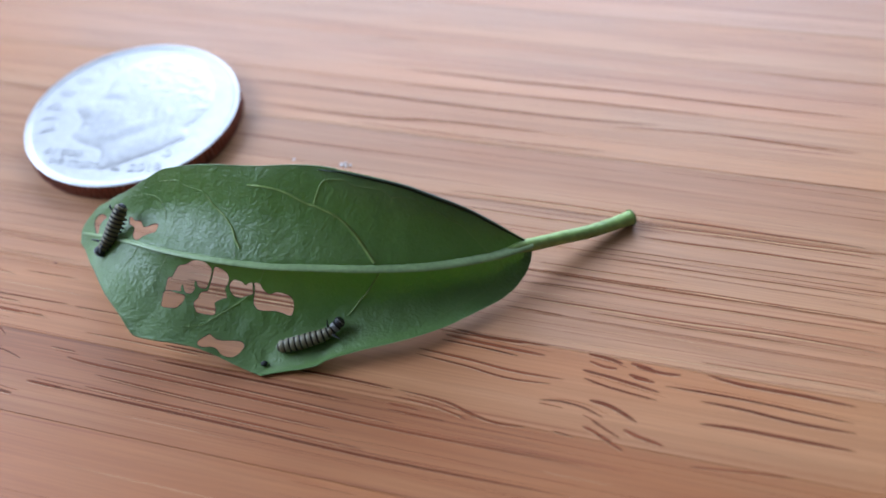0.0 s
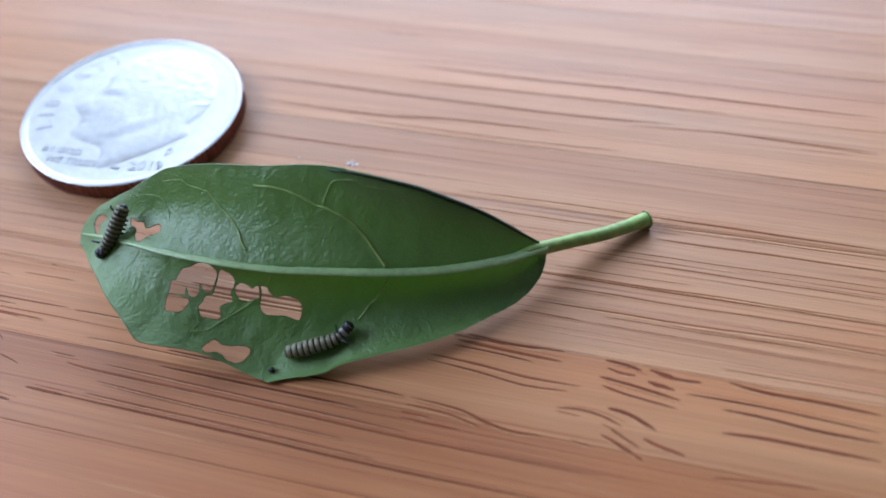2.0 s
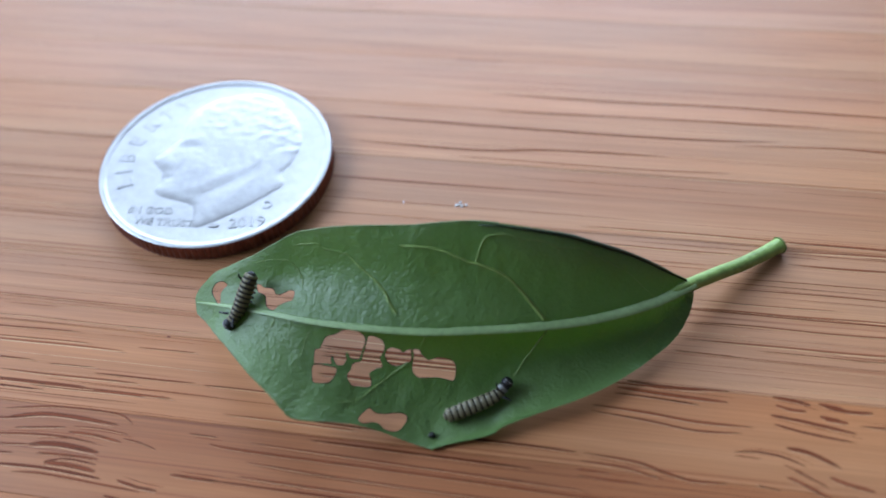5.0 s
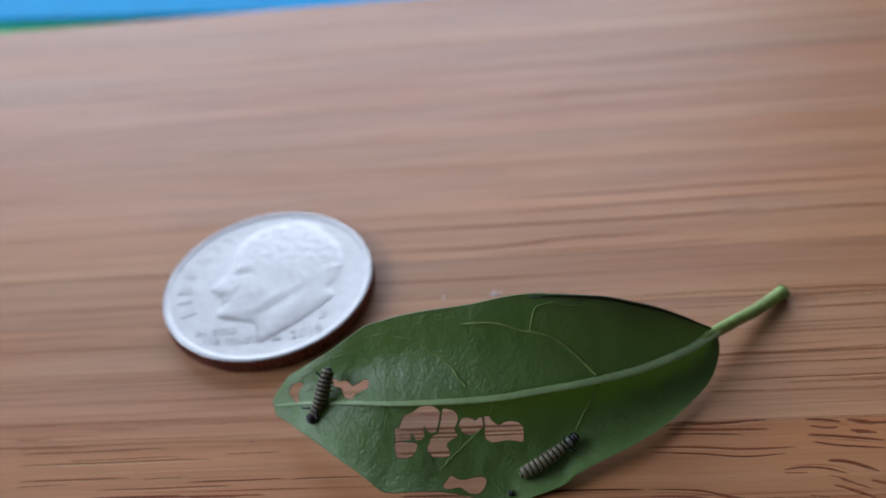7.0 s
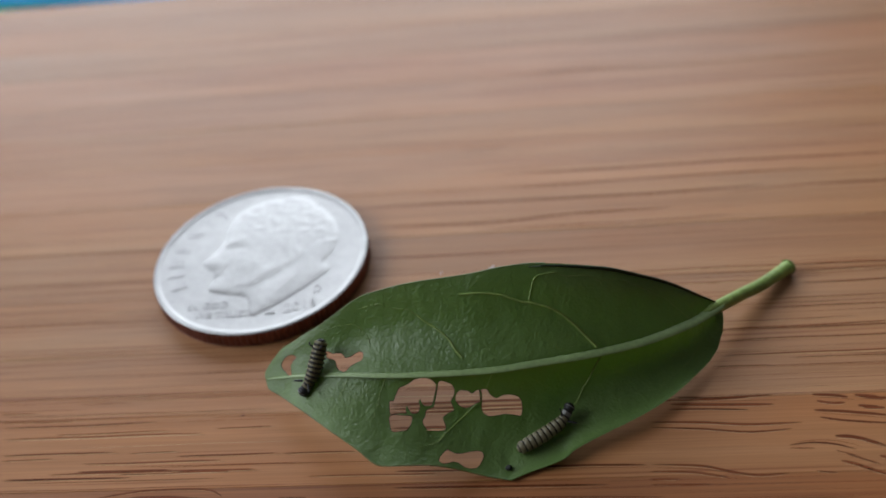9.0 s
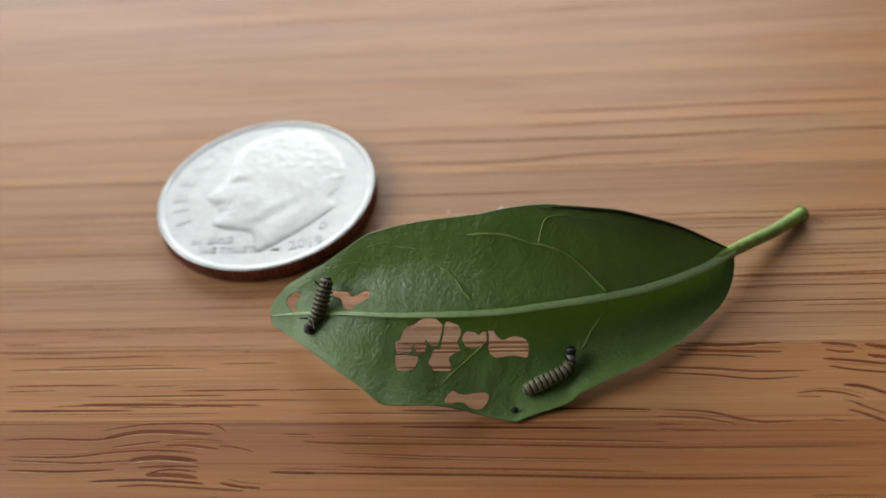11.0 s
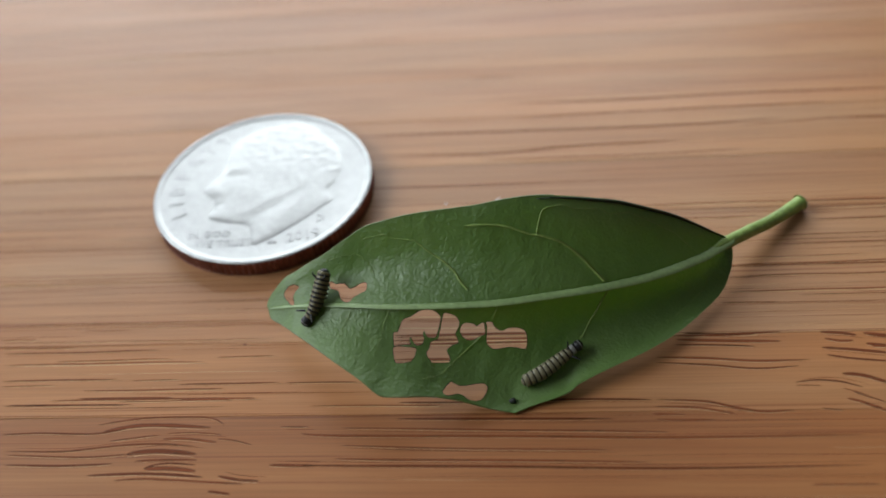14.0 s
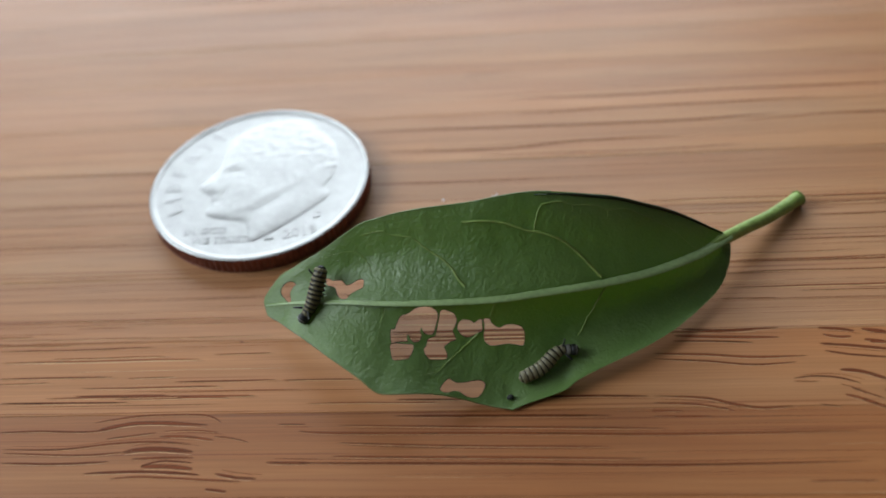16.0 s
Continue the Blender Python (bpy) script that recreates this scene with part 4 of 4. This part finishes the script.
# ---------------------------------------------------------------- caterpillars
def ring_mesh(length, r0, r1, r2, mats, band, flat=0.92):
    """One body ring along x, with a dark band round its front."""
    bm = bmesh.new()
    stations = [(-0.56, r0 * 0.86), (-0.46, r0 * 0.96), (-0.2, (r0 + r1) / 2 * 1.02), (0.05, r1 * 1.03), (0.3 - band * 0.2, r1 * 1.01), (0.44, (r1 + r2) / 2 * 0.98), (0.56, r2 * 0.87)]
    rings = []
    for s, r in stations:
        rings.append([bm.verts.new((s * length * MM, r * math.cos(w) * MM, r * flat * math.sin(w) * MM)) for w in (2 * math.pi * k / 16 for k in range(16))])
    for i, (a, b) in enumerate(zip(rings, rings[1:])):
        for k in range(16):
            f = bm.faces.new((a[k], a[(k + 1) % 16], b[(k + 1) % 16], b[k]))
            f.material_index = 1 if i >= (3 if band > 0.5 else 4) else 0
    bm.faces.new(rings[0]), bm.faces.new(rings[-1])
    return bm


def ball(bm, c, r, segs=12):
    m = Matrix.Translation(Vector(c) * MM) @ Matrix.Diagonal((r[0] * MM, r[1] * MM, r[2] * MM, 1))
    bmesh.ops.create_uvsphere(bm, u_segments=segs, v_segments=8, radius=1.0, matrix=m)


def caterpillar(label, radius, gap_mm, skin, band, rings=11):
    """A larva along its own x from the tail; gives the thing and its body parts in order, with the way of each from the tail."""
    root = tagged(new("caterpillar"), label, "caterpillar", "caterpillars on the leaf")
    body = []
    for i in range(rings):
        s = i / (rings - 1)
        r = radius * (0.70 + 0.30 * math.sin(math.pi * min(1, 0.16 + s * 0.95)) ** 0.6)
        mats = [M_WHITE if i == rings - 1 and skin is M_PALEBODY else skin, M_BLACK]
        ob = part("body_ring", ring_mesh(gap_mm, r, r * 1.02, r, mats, band), mats, root)
        body.append((ob, i * gap_mm))
        if 1 < i < 6 or i > 7:
            for side in (-1, 1):
                bm = bmesh.new()
                ball(bm, (0, side * r * 0.55, -r * 0.88), (gap_mm * 0.28, radius * 0.16, radius * 0.30), 8)
                leg = part("leg", bm, M_BLACK, ob)
        for side in (-1, 1):
            if i == rings - 2 or i == 1 and skin is M_YELLOW:
                bm = bmesh.new()
                ln = 1.15 if i > 2 else 0.1
                tube(bm, [np.array(p) * MM * radius for p in ((0, side * 0.55, 0.65), (0.25 * (1 if i > 2 else -1), side * 1.0, 1.0), (0.55 * (1 if i > 2 else -1), side * (1.0 + 0.45 * ln), 1.0 + 0.1 * ln))],
                     lambda q: radius * (0.16 - 0.07 * q) * MM, 6)
                part("feeler", bm, M_BLACK, ob)
    bm = bmesh.new()
    ball(bm, (0.12 * radius, 0, 0.0), (radius * 0.70, radius * 0.80, radius * 0.80), 14)
    head = part("head", bm, M_BLACK, root, "shiny black head with pale lines")
    body.append((head, (rings - 0.05) * gap_mm))
    for x in (0.34,):
        bm = bmesh.new()
        rr = math.sqrt(max(0.0, 1 - ((x - 0.12) / 0.66) ** 2))
        tube(bm, [np.array((x, 0.80 * rr * math.cos(w), 0.78 * rr * math.sin(w))) * radius * MM for w in np.linspace(0.5, math.pi - 0.5, 9)], 0.06 * radius * MM, 6, up=(1, 0, 0))
        part("face_line", bm, M_WHITE, head)
    bm = bmesh.new()
    ball(bm, (-0.02, 0, -0.02), (radius * 0.42, radius * 0.60, radius * 0.5), 10)
    tail = part("tail", bm, skin if skin is M_PALEBODY else M_BLACK, body[0][0], "blunt tail end")
    tail.location = (-0.5 * gap_mm * MM, 0, 0)
    bm = bmesh.new()
    tube(bm, [np.array((-0.16, 0.58 * math.cos(w), 0.49 * math.sin(w))) * radius * MM for w in np.linspace(0, 2 * math.pi, 17)[:-1]], 0.07 * radius * MM, 6, closed=True, up=(1, 0, 0))
    part("tail_ring", bm, M_BLACK, body[0][0]).location = (-0.5 * gap_mm * MM, 0, 0)
    return root, body


def seat(x0, y0, x1, y1, lift):
    """A pose on the leaf at one place, x towards the other, z off the leaf's face, clear of the humps between."""
    a, b = leaf_point(x0, y0), leaf_point(x1, y1)
    n = (leaf_point(x0, y0, 1.0) - a + leaf_point(x1, y1, 1.0) - b).normalized()
    u = (b - a - n * (b - a).dot(n)).normalized()
    v = n.cross(u)
    steps = [k / 12 for k in range(13)]
    clear = max((leaf_point(x0 + (x1 - x0) * k, y0 + (y1 - y0) * k) - a).dot(n) for k in steps)
    m = Matrix((u, v, n)).transposed().to_4x4()
    m.translation = (a + n * (lift + 0.8 * clear)) * MM
    return m


def spine(body, turn, bend, first, last, hump=0.0, along=1.0):
    """Poses of the body parts: the hind part turned, the middle arched, the front part bent, in degrees."""
    out, x, y, before = [], 0.0, 0.0, 0.0
    n = len(body) - 1
    for i, (_, d) in enumerate(body):
        s = min(max((i / n - first) / (last - first), 0), 1)
        a = turn + bend * s * s * (3 - 2 * s) + hump * math.sin(math.pi * min(max((i / n - 0.25) / 0.65, 0), 1))
        x += (d - before) * along * math.cos(radians(a))
        y += (d - before) * along * math.sin(radians(a))
        before = d
        out.append(pose(x * MM, y * MM, 0, 0, 0, a))
    return out


BIG_R, SMALL_R = 0.48, 0.52
big, big_body = caterpillar("plump pale grey caterpillar with thin black rings on the leaf", BIG_R, 0.372, M_PALEBODY, 0.3)
big.matrix_world = seat(-0.1, -1.64, 2.73, 0.16, BIG_R * 0.84)
small, small_body = caterpillar("small yellowish caterpillar with bold black rings near the leaf tip", SMALL_R, 0.308, M_YELLOW, 0.8)
small.matrix_world = seat(-13.4, 4.6, -14.65, 2.35, SMALL_R * 0.80)

# by time: turn of the hind part, bend of the front part, arch of the middle, stretch
SWAY = ((0, -12, 34, 3, 1), (1.8, -12, 33, 3, 1), (2.4, -12, 45, 3, 1), (3.2, -12, 48, 3, 1), (4, -11, 39, 3, 1), (5.2, -10, 33, 3, 1), (7.3, -10, 12, 9, 1), (8.2, -10, 14, 9, 1),
        (9.4, -8, 46, 3, 1), (10.4, -10, 60, 2, 1), (11, -10, 68, 0, 1), (12, -9, 60, 4, 1), (12.4, -8, 58, 5, 1), (12.8, -8, 51, 7, 1), (13.2, -8, 30, 9, 1),
        (13.6, -9, 16, 10, 0.99), (14.2, -10, 10, 12, 0.98), (15.3, -11, 2, 14, 0.97), (15.6, -11, -10, 18, 0.95), (16, -11, -26, 24, 0.93))


def motions():
    poses = [(t, spine(big_body, turn, bend, 0.6, 1.0, hump, along)) for t, turn, bend, hump, along in SWAY]
    for i, (ob, _) in enumerate(big_body):
        walk(ob, [(t, p[i]) for t, p in poses])


def small_things():
    for (ob, _), m in zip(small_body, spine(small_body, 6, -20, 0.45, 1.0)):
        ob.matrix_basis = m
    bm = bmesh.new()
    ball(bm, (0, 0, 0), (0.24, 0.19, 0.18), 12)
    for v in bm.verts:
        v.co += Vector(noise.noise_vector(v.co * 6000)) * 0.00004
    ob = tagged(part("frass_pellet", bm, M_FRASS), "small round black pellet on the leaf", "pellet")
    ob.location = leaf_point(-1.09, -2.72, 0.15) * MM
    rng = random.Random(8)
    for cx, cy, n in ((-1.8, 16.3, 6), (-6.3, 16.1, 1)):
        bm = bmesh.new()
        for k in range(n):
            ball(bm, (rng.uniform(-.55, .55) if n > 1 else 0, rng.uniform(-.2, .2) if n > 1 else 0, 0.03), [rng.uniform(.06, .17) for _ in range(2)] + [0.04], 7)
        for v in bm.verts:
            v.co += Vector(noise.noise_vector(v.co * 9000)) * 0.00003
        ob = tagged(part("crumb", bm, M_CRUMB), "tiny whitish crumb on the bamboo board", "crumb", "crumbs")
        ob.location = (cx * MM, cy * MM, 0)
    bm = bmesh.new()
    ball(bm, (0, 0, 0.01), (0.14, 0.07, 0.05), 8)
    ob = tagged(part("crumb", bm, M_FLECK), "tiny brown fleck on the bamboo board", "crumb", "crumbs")
    ob.location = (-19.94 * MM, 2.54 * MM, 0)


room()
table()
placemat()
leaf()
coin()
small_things()
cutting_board()
motions()
